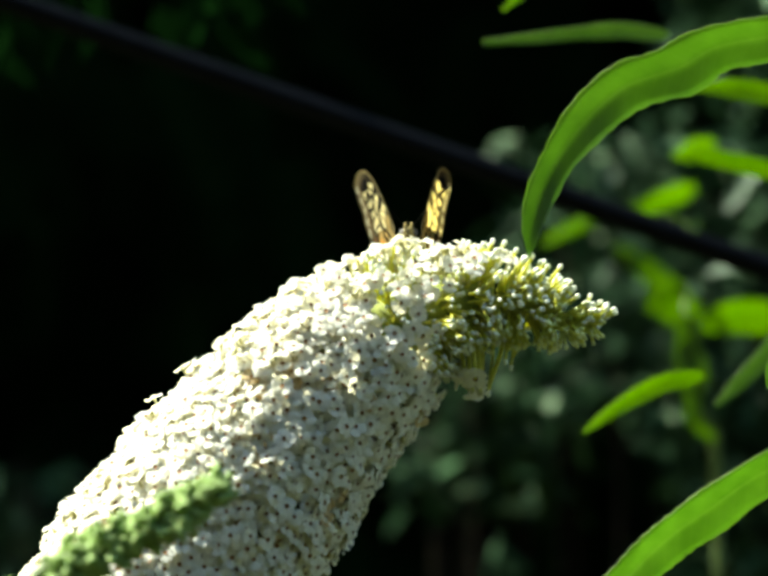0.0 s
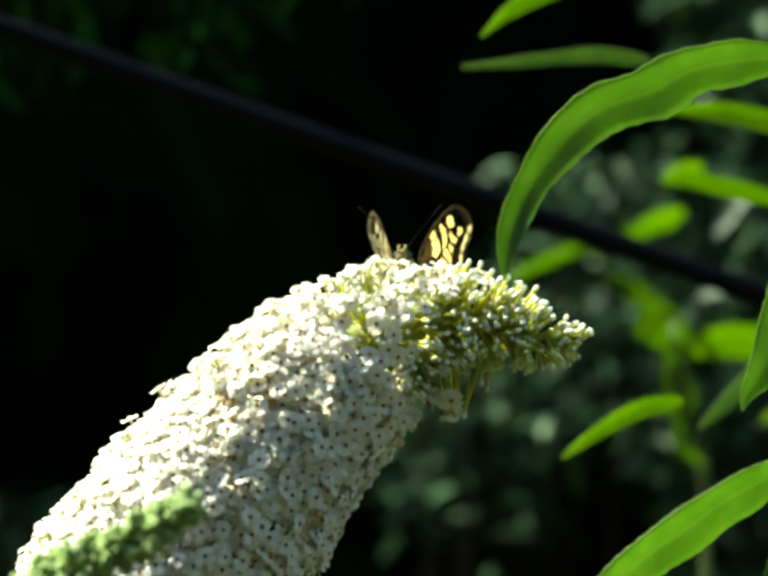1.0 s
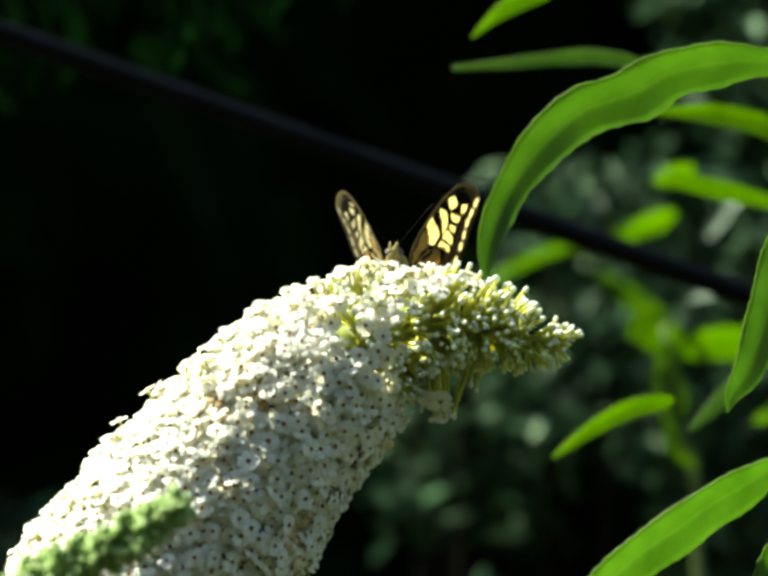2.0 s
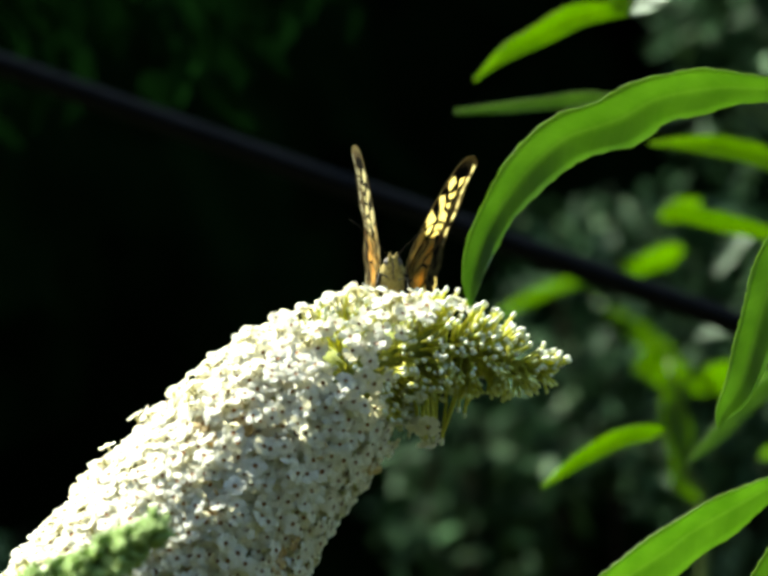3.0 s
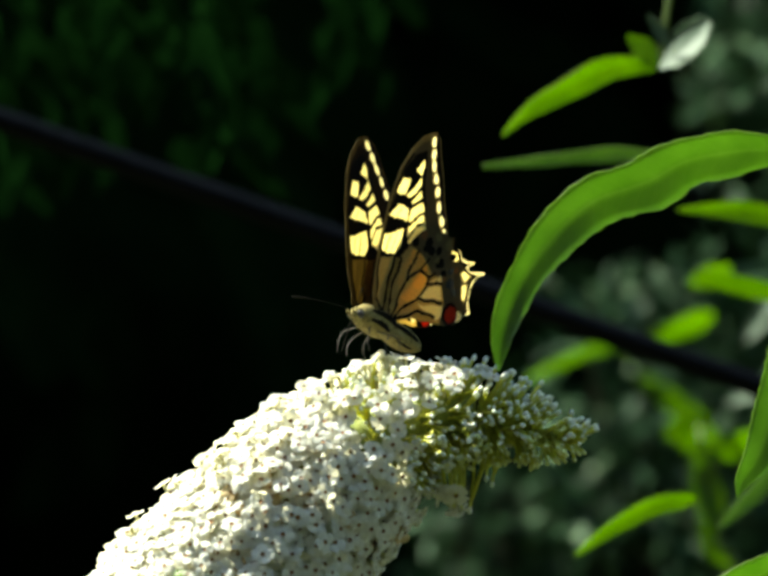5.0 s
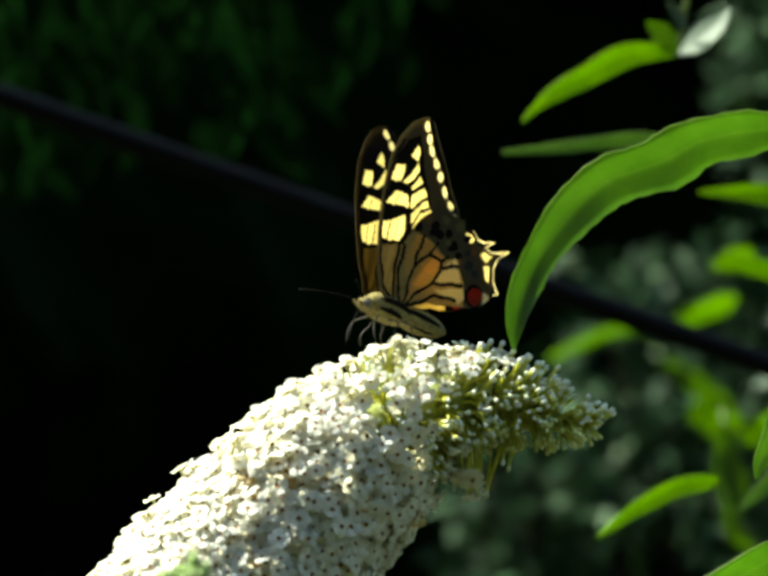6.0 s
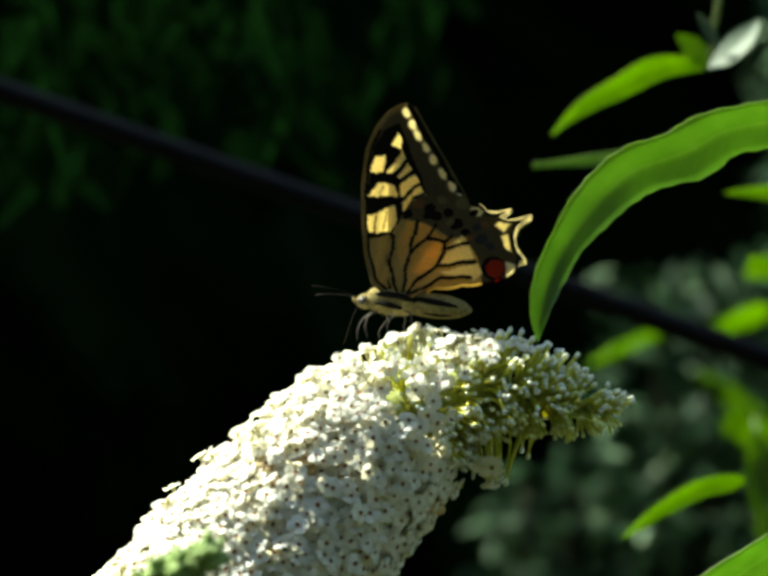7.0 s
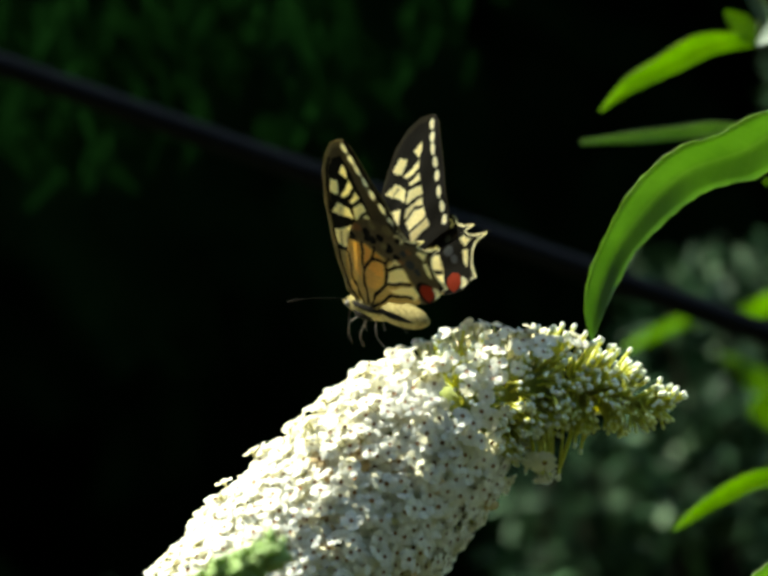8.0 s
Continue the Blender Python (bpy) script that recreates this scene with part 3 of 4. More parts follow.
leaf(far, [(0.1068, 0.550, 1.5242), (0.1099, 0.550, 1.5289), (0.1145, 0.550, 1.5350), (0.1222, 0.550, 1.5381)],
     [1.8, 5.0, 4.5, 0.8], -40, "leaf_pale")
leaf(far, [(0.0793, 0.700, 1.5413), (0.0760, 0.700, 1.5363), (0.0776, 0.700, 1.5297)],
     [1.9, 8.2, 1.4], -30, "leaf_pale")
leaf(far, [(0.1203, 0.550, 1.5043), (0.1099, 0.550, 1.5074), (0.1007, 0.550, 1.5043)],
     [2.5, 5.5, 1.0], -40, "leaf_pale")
leaf(far, [(0.0978, 0.450, 1.5434), (0.0917, 0.450, 1.5413), (0.0855, 0.450, 1.5388)],
     [2.4, 6.4, 1.7], 37, "leaf_lime")
leaf(far, [(0.0960, 0.500, 1.4922), (0.0871, 0.500, 1.4959), (0.0797, 0.500, 1.4952)],
     [4.9, 12.2, 3.7], 37, "leaf_lime")
leaf(far, [(0.0844, 0.600, 1.5063), (0.0789, 0.600, 1.5103), (0.0734, 0.600, 1.5134)],
     [2.1, 5.7, 1.3], 37, "leaf_lime")


# ---- the white flower spike ----
SPIKE = [
    (0.0464, 1.4936, 1.3),
    (0.0440, 1.4926, 4.2),
    (0.0398, 1.4931, 6.6),
    (0.0328, 1.4949, 8.8),
    (0.0227, 1.4976, 10.8),
    (0.0122, 1.4966, 13.2),
    (0.0032, 1.4928, 16.8),
    (-0.0055, 1.4858, 19.8),
    (-0.0148, 1.4768, 21.8),
    (-0.0244, 1.4655, 24.4),
    (-0.0319, 1.4560, 25.9),
    (-0.0394, 1.4468, 26.4),
    (-0.0490, 1.4340, 26.4),
    (-0.0605, 1.4160, 25.4),
    (-0.0705, 1.3960, 22.8),
    (-0.0775, 1.3790, 14.0),
]


def floret_template(seed):
    """An open floret: four broad rounded lobes that overlap round a small orange throat on a short tube."""
    rnd = random.Random(seed)
    v, f, ix = [], [], []
    for k in range(4):
        a = k * math.pi / 2 + rnd.gauss(0, 0.1)
        cup, turn_up = rnd.uniform(-0.35, 0.25), rnd.uniform(-0.0004, 0.0005)
        base = len(v)
        for i, (r, w) in enumerate(((0.00048, 0.00045), (0.0012, 0.00125), (0.0020, 0.0016), (0.0027, 0.00125), (0.0030, 0.0006))):
            for j in (-1, -0.5, 0, 0.5, 1):
                z = cup * (r ** 2) / 0.0027 - 0.00022 * j * j * (i > 0) + turn_up * j * i / 4 + 0.00006 * (k % 2) + rnd.gauss(0, 0.00007)
                rr, ww = r - 0.00022 * j * j * (i == 4), w * j
                v.append((rr * math.cos(a) - ww * math.sin(a), rr * math.sin(a) + ww * math.cos(a), z))
        for i in range(4):
            for j in range(4):
                q = base + i * 5 + j
                f.append((q, q + 1, q + 6, q + 5))
                ix.append(0)
    base = len(v)
    for z, r in ((0.00014, 0.00068), (-0.0010, 0.00045), (-0.006, 0.00035)):
        for k in range(6):
            v.append((r * math.cos(k * math.pi / 3), r * math.sin(k * math.pi / 3), z))
    for i in range(2):
        for k in range(6):
            j = (k + 1) % 6
            f.append((base + i * 6 + k, base + i * 6 + j, base + i * 6 + 6 + j, base + i * 6 + 6 + k))
            ix.append(2)
    c = len(v)
    v.append((0, 0, -0.0001))
    for k in range(6):
        f.append((base + k, base + (k + 1) % 6, c))
        ix.append(1)
    return v, f, ix


def bud_template(long, head, seed):
    """A closed bud: a stalk with a rounded club at its end."""
    v, f, ix = [], [], []
    rings = ((-0.003, 0.00030, 1), (long - 2.6 * head, 0.00036, 1), (long - 1.8 * head, head * 0.8, 0), (long - 0.8 * head, head, 0), (long, head * 0.8, 0), (long + 0.4 * head, head * 0.3, 0))
    for z, r, _ in rings:
        for k in range(6):
            v.append((r * math.cos(k * math.pi / 3), r * math.sin(k * math.pi / 3), z))
    for i in range(len(rings) - 1):
        for k in range(6):
            j = (k + 1) % 6
            f.append((i * 6 + k, i * 6 + j, i * 6 + 6 + j, i * 6 + 6 + k))
            ix.append(rings[i][2])
    f.append(tuple((len(rings) - 1) * 6 + k for k in range(6)))
    ix.append(0)
    return v, f, ix


def spike_place(line, along, s, a):
    """Place and outward way on the spike: s metres from the tip, a radians round it (0: towards the viewer)."""
    x, z, r = (np.interp(s, along, line[:, k]) for k in (0, 1, 2))
    x2, z2 = (np.interp(s + 0.002, along, line[:, k]) for k in (0, 1))
    t = Vector((x - x2, 0, z - z2)).normalized()
    n = Vector((-t.z, 0, t.x))
    out = math.cos(a) * Vector((0, -1, 0)) + math.sin(a) * n
    return Vector((x, 0, z)), out, t, r * 0.001


def build_spike():
    rnd = random.Random(21)
    foot = Vector((-0.13, 0.03, 0))
    spike = empty("buddleia_flower_spike", foot, "arching white butterfly bush flower spike with green buds at its tip", "flower")
    flat, along = spline([(x, z, 0, r) for x, z, r in SPIKE], 200)
    line = flat[:, [0, 1, 3]]
    core_r = [max(0.0006, r * 0.001 - 0.0055) * 0.8 for r in line[:, 2]]
    v, f = tube_data([(x - foot.x, -foot.y, z) for x, z, _ in line[26:]], core_r[26:], 16, 0.2)
    part("rachis", mesh_of("rachis", v, f, [RACHIS]), spike, "olive green core of flower stalks")
    ex, ez = line[-1][0], line[-1][1]
    tube("stem", [(0, 0, -0.03), (0.02, -0.02, 0.7), (0.043, -0.03, 1.2), (ex - foot.x, -foot.y, ez + 0.01)], [0.006, 0.005, 0.004, 0.0035], GREEN_STEM, spike, 10, 30)
    mats = [PETAL, THROAT, TUBE]
    shapes = [floret_template(k) for k in range(6)]
    meshes = [mesh_of("floret", *s[:2], mats, s[2]) for s in shapes]
    green = bud_template(0.0042, 0.00046, 1)
    cream = bud_template(0.0066, 0.00056, 2)
    bud_green, bud_cream = mesh_of("bud", *green[:2], [BUD_LIME, CALYX], green[2]), mesh_of("bud", *cream[:2], [BUD_WHITE, CALYX], cream[2])
    total, florets, greens, creams, stalks = along[-1], [], [], [], []

    def jitter(by):
        return Vector([rnd.gauss(0, by) for _ in range(3)])

    # the tip: small clusters of buds on splayed stalks, green at the very end, then cream
    s, k = 0.0012, 0
    while s < 0.047:
        c, out, t, r = spike_place(line, along, s, 0)
        ring = max(4, int(2 * math.pi * r / 0.0037))
        for j in range(ring):
            a = 2 * math.pi * (j + 0.5 * (k % 2) + rnd.gauss(0, 0.16)) / ring
            here = max(0.0002, s + rnd.gauss(0, 0.0009))
            c, out, t, r = spike_place(line, along, here, a)
            ripe = here + 0.016 * out.z + rnd.gauss(0, 0.004)
            if ripe > 0.036 and rnd.random() < 0.75:
                continue
            ahead = 1.7 if s < 0.004 else 0.9 if s < 0.010 else 0.42
            axis = (out + t * ahead + jitter(0.10)).normalized()
            for _ in range(4):
                lean = (axis + jitter(0.24)).normalized()
                if ripe < 0.011:
                    greens.append(facing(c + out * max(0.0, r - 0.0040 + rnd.uniform(-0.0007, 0.0005)), lean, rnd.random() * 6, rnd.uniform(0.75, 1.15)))
                else:
                    creams.append(facing(c + out * max(0.0, r - 0.0066 + rnd.gauss(0, 0.0009)), lean, rnd.random() * 6, rnd.uniform(0.75, 1.08)))
        s += 0.0031
        k += 1
    # the body: rings of open florets, with gaps where stalks and old buds show
    s, k = 0.022, 0
    while s < total:
        c, out, t, r = spike_place(line, along, s, 0)
        ring = max(5, int(2 * math.pi * r / 0.0031))
        for j in range(ring):
            a = 2 * math.pi * (j + 0.5 * (k % 2) + rnd.gauss(0, 0.2)) / ring
            here = s + rnd.gauss(0, 0.0010)
            c, out, t, r = spike_place(line, along, here, a)
            if here + 0.016 * out.z + rnd.gauss(0, 0.0045) < 0.036:
                continue
            lean = (out + t * 0.3 + Vector((-0.06, 0, 0.10)) + jitter(0.20)).normalized()
            if here < 0.085 and noise.noise(Vector((c.x, a * 0.012, c.z)) * 85) < -0.36 - 4 * max(0, here - 0.055):
                creams.append(facing(c + out * (r - 0.0078), (out + jitter(0.2)).normalized(), rnd.random() * 6, rnd.uniform(0.75, 1.05)))
                continue
            lump = 0.0013 * noise.noise(Vector((c.x, a * 0.012, c.z)) * 150)
            florets.append((here, out, facing(c + out * (r - 0.0006 + lump + rnd.gauss(0, 0.0006)), lean, rnd.random() * 6, rnd.uniform(0.62, 0.86))))
        s += 0.0027
        k += 1
    # a few heads stand proud along the ridge
    for i in range(120):
        s, a = rnd.uniform(0.014, 0.075), math.pi / 2 + rnd.gauss(0, 0.6)
        c, out, t, r = spike_place(line, along, s, a)
        if s > 0.030:
            florets.append((0.2, out, facing(c + out * (r + rnd.uniform(-0.0003, 0.0013)), (out + t * 0.4 + jitter(0.4)).normalized(), rnd.random() * 6, rnd.uniform(0.5, 0.8))))
        else:
            creams.append(facing(c + out * (r - 0.0056 + rnd.uniform(0, 0.0016)), (out + t * 0.3 + jitter(0.15)).normalized(), 0, rnd.uniform(0.8, 1.1)))
    # loose stalks that hang below
    hanging = [(0.0196, 0.0100, -0.1), (0.0178, 0.0030, 0.3), (0.0286, 0.0110, 0.1), (0.0272, 0.0094, -0.2), (0.0300, 0.0078, 0.3), (0.0160, 0.0036, 0.0), (0.0318, 0.0096, -0.1),
               (0.0335, 0.0064, 0.2), (0.0365, 0.0050, 0.0), (0.0400, 0.0032, 0.3), (0.0345, 0.0050, -0.3), (0.049, 0.0022, 0.0), (0.055, 0.0020, 0.2), (0.062, 0.0018, -0.1)]
    for i, (s, reach, side) in enumerate(hanging):
        c, out, t, r = spike_place(line, along, s, -math.pi / 2 + side)
        lean = (out + t * rnd.uniform(0.0, 0.35) + Vector((0, 0, -0.3))).normalized()
        place = c + out * (r + reach - 0.0018)
        stalks.append((c + out * r * 0.4, place))
        if i in (0, 1, 5):
            creams.append(facing(place - lean * 0.004, lean, 0, 1.0))
        else:
            florets.append((0.2, out, facing(place, (lean + jitter(0.4)).normalized(), rnd.random() * 6, rnd.uniform(0.7, 0.95))))
    # a second layer of petals underneath closes the surface
    for i in range(2400):
        s, a = rnd.uniform(0.050, total), rnd.uniform(-math.pi, math.pi)
        c, out, t, r = spike_place(line, along, s, a)
        florets.append((0.2, out, facing(c + out * (r - 0.0024 + rnd.gauss(0, 0.0003)), (out + jitter(0.2)).normalized(), rnd.random() * 6, rnd.uniform(0.85, 1.05))))
    tip, _, way, _ = spike_place(line, along, 0.0, 0)
    greens = [m for m in greens if (m @ Vector((0, 0, 0.0045)) - tip).dot(way) < 0.0010]
    down = Matrix.Translation(-foot)
    for p, q in stalks:
        v, f = tube_data([p - foot, (p + q) / 2 - foot + Vector((0.0005, 0, 0)), q - foot], [0.0006, 0.0005, 0.0004], 6)
        part("stalk", mesh_of("stalk", v, f, [CALYX]), spike)
    shown = [x for x in florets if x[1].y < 0.15 and x[0] < 0.085]
    rnd.shuffle(shown)
    single = {id(x) for x in shown[:300]}
    for i, x in enumerate(shown[:300]):
        part("floret", meshes[i % 6], spike, "", down @ x[2])
    rest = [x for x in florets if id(x) not in single]
    faded = [x for x in rest if noise.noise(x[2].translation * 95 + Vector((3, 1, 7))) > 0.30 and x[0] > 0.06 and x[1].z < 0.45 and rnd.random() < 0.35]
    old = {id(x) for x in faded}
    rest = [x for x in rest if id(x) not in old]
    for i in range(6):
        scatter("floret_layer", shapes[i], [down @ x[2] for x in rest[i::6]], mats, spike)
    scatter("faded_floret_layer", shapes[0], [down @ x[2] for x in faded], [PETAL_AGED, THROAT, TUBE], spike)
    for name, group, me, template, ms in (("green_bud", greens, bud_green, green, [BUD_LIME, CALYX]), ("cream_bud", creams, bud_cream, cream, [BUD_WHITE, CALYX])):
        rnd.shuffle(group)
        for m in group[:300]:
            part(name, me, spike, "", down @ m)
        if group[300:]:
            scatter(name + "_layer", template, [down @ m for m in group[300:]], ms, spike)
    return spike


white_spike = build_spike()


def build_green_spike():
    """A young spike, still green, that leans in before the white one."""
    rnd = random.Random(4)
    foot = Vector((-0.16, -0.09, 0))
    spike = empty("green_flower_spike", foot, "young green butterfly bush spike still in tight bud", "flower")
    pts = [(-0.0673, -0.140, 1.4406), (-0.0599, -0.140, 1.4466), (-0.0524, -0.140, 1.4508), (-0.0445, -0.140, 1.4545), (-0.0371, -0.140, 1.4587), (-0.0309, -0.140, 1.4626)]
    tube("stem", [(0, 0, -0.03), (0.02, -0.02, 0.8), (0.06, -0.05, 1.36)] + [tuple(Vector(p) - foot) for p in pts], [0.004, 0.0035, 0.002, 0.0016, 0.0015, 0.0014, 0.0012, 0.0008, 0.0003], GREEN_STEM, spike, 8, 40)
    flat, along = spline([(*p, r) for p, r in zip(pts, (4.6, 4.8, 4.6, 4.2, 3.6, 1.6))], 60)
    v, f, ix = bud_template(0.0022, 0.0008, 3)
    places = []
    for i in range(620):
        s = along[-1] * rnd.random() ** 0.8
        p = Vector([np.interp(s, along, flat[:, k]) for k in range(3)])
        r = np.interp(s, along, flat[:, 3]) * 0.001 * (0.78 + 0.32 * math.sin(s * 800))
        out = Vector([rnd.gauss(0, 1) for _ in range(3)]).normalized()
        places.append(facing(p - foot + out * r * rnd.uniform(0.3, 0.85), out + Vector((0.5, 0, 0.3)), rnd.random() * 6, rnd.uniform(0.9, 1.4)))
    for m in places[:200]:
        part("bud", bpy.data.meshes.get("tight_bud") or mesh_of("tight_bud", v, f, [SPIKE_GREEN, SPIKE_GREEN], ix), spike, "", m)
    scatter("bud_layer", (v, f, ix), places[200:], [SPIKE_GREEN, SPIKE_GREEN], spike)


build_green_spike()


# ---- the butterfly: head along x, back along z, its left along y; wings are drawn flat, b back from the hinge, s out from it ----
MM = 0.000105
INK, UMBER, OLIVE, KHAKI = (0.012, 0.010, 0.008), (0.19, 0.142, 0.075), (0.30, 0.24, 0.11), (0.64, 0.47, 0.18)
YELLOW, ORANGE, AMBER, RUST, RED, BLUE, CREAM = (0.99, 0.91, 0.57), (0.98, 0.58, 0.16), (0.82, 0.54, 0.18), (0.36, 0.17, 0.07), (0.40, 0.05, 0.02), (0.075, 0.08, 0.085), (0.95, 0.90, 0.66)

# the upper side of the wings is blacker and clearer than the under side
ABOVE = {"forewing": ((UMBER, (0.010, 0.008, 0.006)), (OLIVE, (0.03, 0.025, 0.014)), (KHAKI, (0.05, 0.042, 0.02))),
         "hindwing": ((UMBER, (0.010, 0.008, 0.006)), (OLIVE, (0.03, 0.026, 0.018)), (KHAKI, (0.62, 0.54, 0.28)), (ORANGE, YELLOW), (AMBER, YELLOW), (RUST, (0.02, 0.016, 0.012)))}


def inside(b, s, poly):
    hit = np.zeros(b.shape, bool)
    for (x1, y1), (x2, y2) in zip(poly, poly[1:] + poly[:1]):
        with np.errstate(divide="ignore", invalid="ignore"):
            hit ^= ((y1 > s) != (y2 > s)) & (b < (x2 - x1) * (s - y1) / (y2 - y1) + x1)
    return hit


def near_line(b, s, line):
    best = np.full(b.shape, 1e9)
    for (x1, y1), (x2, y2) in zip(line, line[1:]):
        u = np.clip(((b - x1) * (x2 - x1) + (s - y1) * (y2 - y1)) / ((x2 - x1) ** 2 + (y2 - y1) ** 2), 0, 1)
        best = np.minimum(best, np.hypot(b - x1 - u * (x2 - x1), s - y1 - u * (y2 - y1)))
    return best


def paint_fore(b, s):
    """Under side of the forewing: yellow cells in black, cream dots along a brown border."""
    c = np.empty((*b.shape, 3))
    c[:] = UMBER
    front = [(-21, 5), (-50, 25), (-63, 85), (-68, 147), (-67, 230), (-56, 304), (-35, 349), (-9, 381), (16, 394), (36, 394)]
    c[inside(b, s, [(-60, 119), (-64, 173), (-56, 200), (-50, 243), (-40, 306), (-17, 341), (16, 358), (34, 301), (66, 219), (110, 150), (60, 120), (17, 110)])] = INK
    c[inside(b, s, [(-57, 119), (30, 130), (70, 100), (20, 20), (-8, -6), (-48, 27), (-60, 75)])] = KHAKI
    c[inside(b, s, [(-17, 341), (16, 358), (34, 301), (44, 301), (28, 372), (0, 388)])] = UMBER
    for cell in ([(-56, 166), (3, 187), (5, 158), (-5, 131), (-55, 132)], [(-52, 206), (-34, 234), (2, 229), (7, 205), (-22, 206)], [(-46, 256), (-38, 290), (-14, 289), (-17, 255)],
                 [(-3, 311), (11, 338), (18, 324), (17, 304)], [(-15, 253), (21, 299), (27, 283), (-5, 250)], [(8, 247), (30, 272), (38, 258), (15, 243)],
                 [(11, 209), (14, 231), (44, 249), (54, 234), (16, 204)], [(16, 172), (19, 194), (54, 227), (64, 215), (36, 201), (21, 169)],
                 [(24, 164), (40, 196), (68, 210), (80, 194), (40, 150)], [(44, 146), (84, 190), (94, 176), (54, 130)]):
        c[inside(b, s, cell)] = YELLOW
    c[near_line(b, s, front) < 12] = OLIVE
    c[near_line(b, s, [(-14, 10), (-40, 38), (-52, 85), (-57, 147), (-56, 230), (-46, 300), (-26, 342)]) < 3.0] = INK
    c[near_line(b, s, [(38, 388), (56, 352), (84, 303), (110, 255), (131, 216), (148, 185)]) < 6] = INK
    for x, y in ((28, 376), (41, 351), (53, 329), (67, 305), (82, 278), (102, 250), (119, 223), (135, 198)):
        c[np.hypot((b - x) * 1.15 + (s - y) * 0.3, (s - y) * 0.78) < 8.6] = CREAM
    c[near_line(b, s, [(50, 386), (68, 352), (95, 303), (122, 255), (143, 216), (160, 185)]) < 3] = OLIVE
    for line in ([(-4, 131), (-15, 71), (-10, 10)], [(10, 200), (30, 130), (10, 30)], [(-13, 290), (-16, 250)], [(6, 300), (-8, 285)]):
        c[near_line(b, s, line) < 3.4] = INK
    for line in ([(-40, 134), (-37, 168)], [(-22, 134), (-17, 174)], [(-30, 210), (-22, 228)]):
        c[near_line(b, s, line) < 1.3] = OLIVE
    return c


def paint_hind(b, s):
    """Under side of the hindwing: orange and khaki cells, a dusky band, a red eyespot and cream crescents."""
    c = np.empty((*b.shape, 3))
    c[:] = UMBER
    c[inside(b, s, [(8, -18), (-20, 29), (-24, 70), (-14, 118), (13, 164), (66, 152), (103, 126), (151, 108), (169, 68), (173, 25), (132, 22), (75, 18), (40, 5)])] = KHAKI
    c[inside(b, s, [(20, 52), (2, 90), (6, 119), (24, 157), (64, 154), (85, 134), (102, 102), (82, 67), (50, 50)])] = AMBER
    c[inside(b, s, [(22, 118), (24, 157), (64, 154), (85, 134), (100, 104), (84, 78), (62, 84), (40, 104)])] = ORANGE
    for cell, tone in (([(86, 63), (97, 90), (149, 105), (159, 75)], YELLOW), ([(84, 50), (168, 64), (178, 42), (157, 31)], YELLOW), ([(104, 104), (143, 123), (150, 110)], YELLOW),
                       ([(158, 178), (174, 192), (190, 174), (180, 160), (166, 160)], YELLOW), ([(208, 142), (243, 162), (254, 154), (224, 123)], YELLOW), ([(216, 117), (231, 119), (237, 83), (226, 90)], YELLOW),
                       ([(223, 63), (241, 59), (240, 44), (225, 38)], CREAM), ([(36, 186), (48, 202), (64, 200), (60, 184)], RUST)):
        c[inside(b, s, cell)] = tone
    for x, y, r, tone in ((30, 172, 11, INK), (74, 182, 12, INK), (87, 165, 12, INK), (112, 172, 11, INK), (128, 146, 13, INK), (146, 128, 10, INK), (166, 168, 9, INK), (70, 168, 9, INK),
                          (142, 188, 13, OLIVE), (102, 198, 10, OLIVE), (115, 152, 8, OLIVE), (154, 119, 7, RUST), (186, 142, 8, RUST), (178, 112, 13, BLUE), (168, 138, 9, BLUE), (196, 98, 10, BLUE)):
        c[np.hypot(b - x, (s - y) * 1.15) < r] = tone
    for line in ([(-1, 130), (-13, 75), (-7, 30), (11, -4)], [(49, 157), (33, 108), (20, 65), (10, 6)], [(88, 147), (64, 121), (30, 92)], [(64, 121), (100, 112), (100, 88), (80, 60), (37, 34), (15, 4)],
                 [(80, 62), (162, 69)], [(99, 98), (149, 107)], [(27, 9), (94, 39), (150, 36)], [(100, 112), (118, 124)]):
        c[near_line(b, s, line) < 3.6] = INK
    c[np.hypot(b - 199, s - 52) < 25] = INK
    c[np.hypot(b - 203, s - 52) < 19] = RED
    edge = near_line(b, s, HIND_EDGE[9:27])
    c[edge < 9.5] = INK
    c[(edge < 3.2) & (b > 176)] = CREAM
    return c


HIND_EDGE = [(8, -18), (-14, 29), (-19, 70), (-10, 118), (13, 164), (37, 195), (66, 210), (102, 211), (139, 203), (159, 208), (167, 190), (183, 184), (193, 171), (214, 168), (246, 172),
             (221, 156), (234, 150), (255, 152), (282, 159), (286, 155), (266, 145), (255, 136), (246, 115), (249, 93), (259, 78), (269, 64), (255, 61), (242, 51), (227, 38), (204, 28), (173, 25),
             (132, 24), (75, 22), (40, 9)]


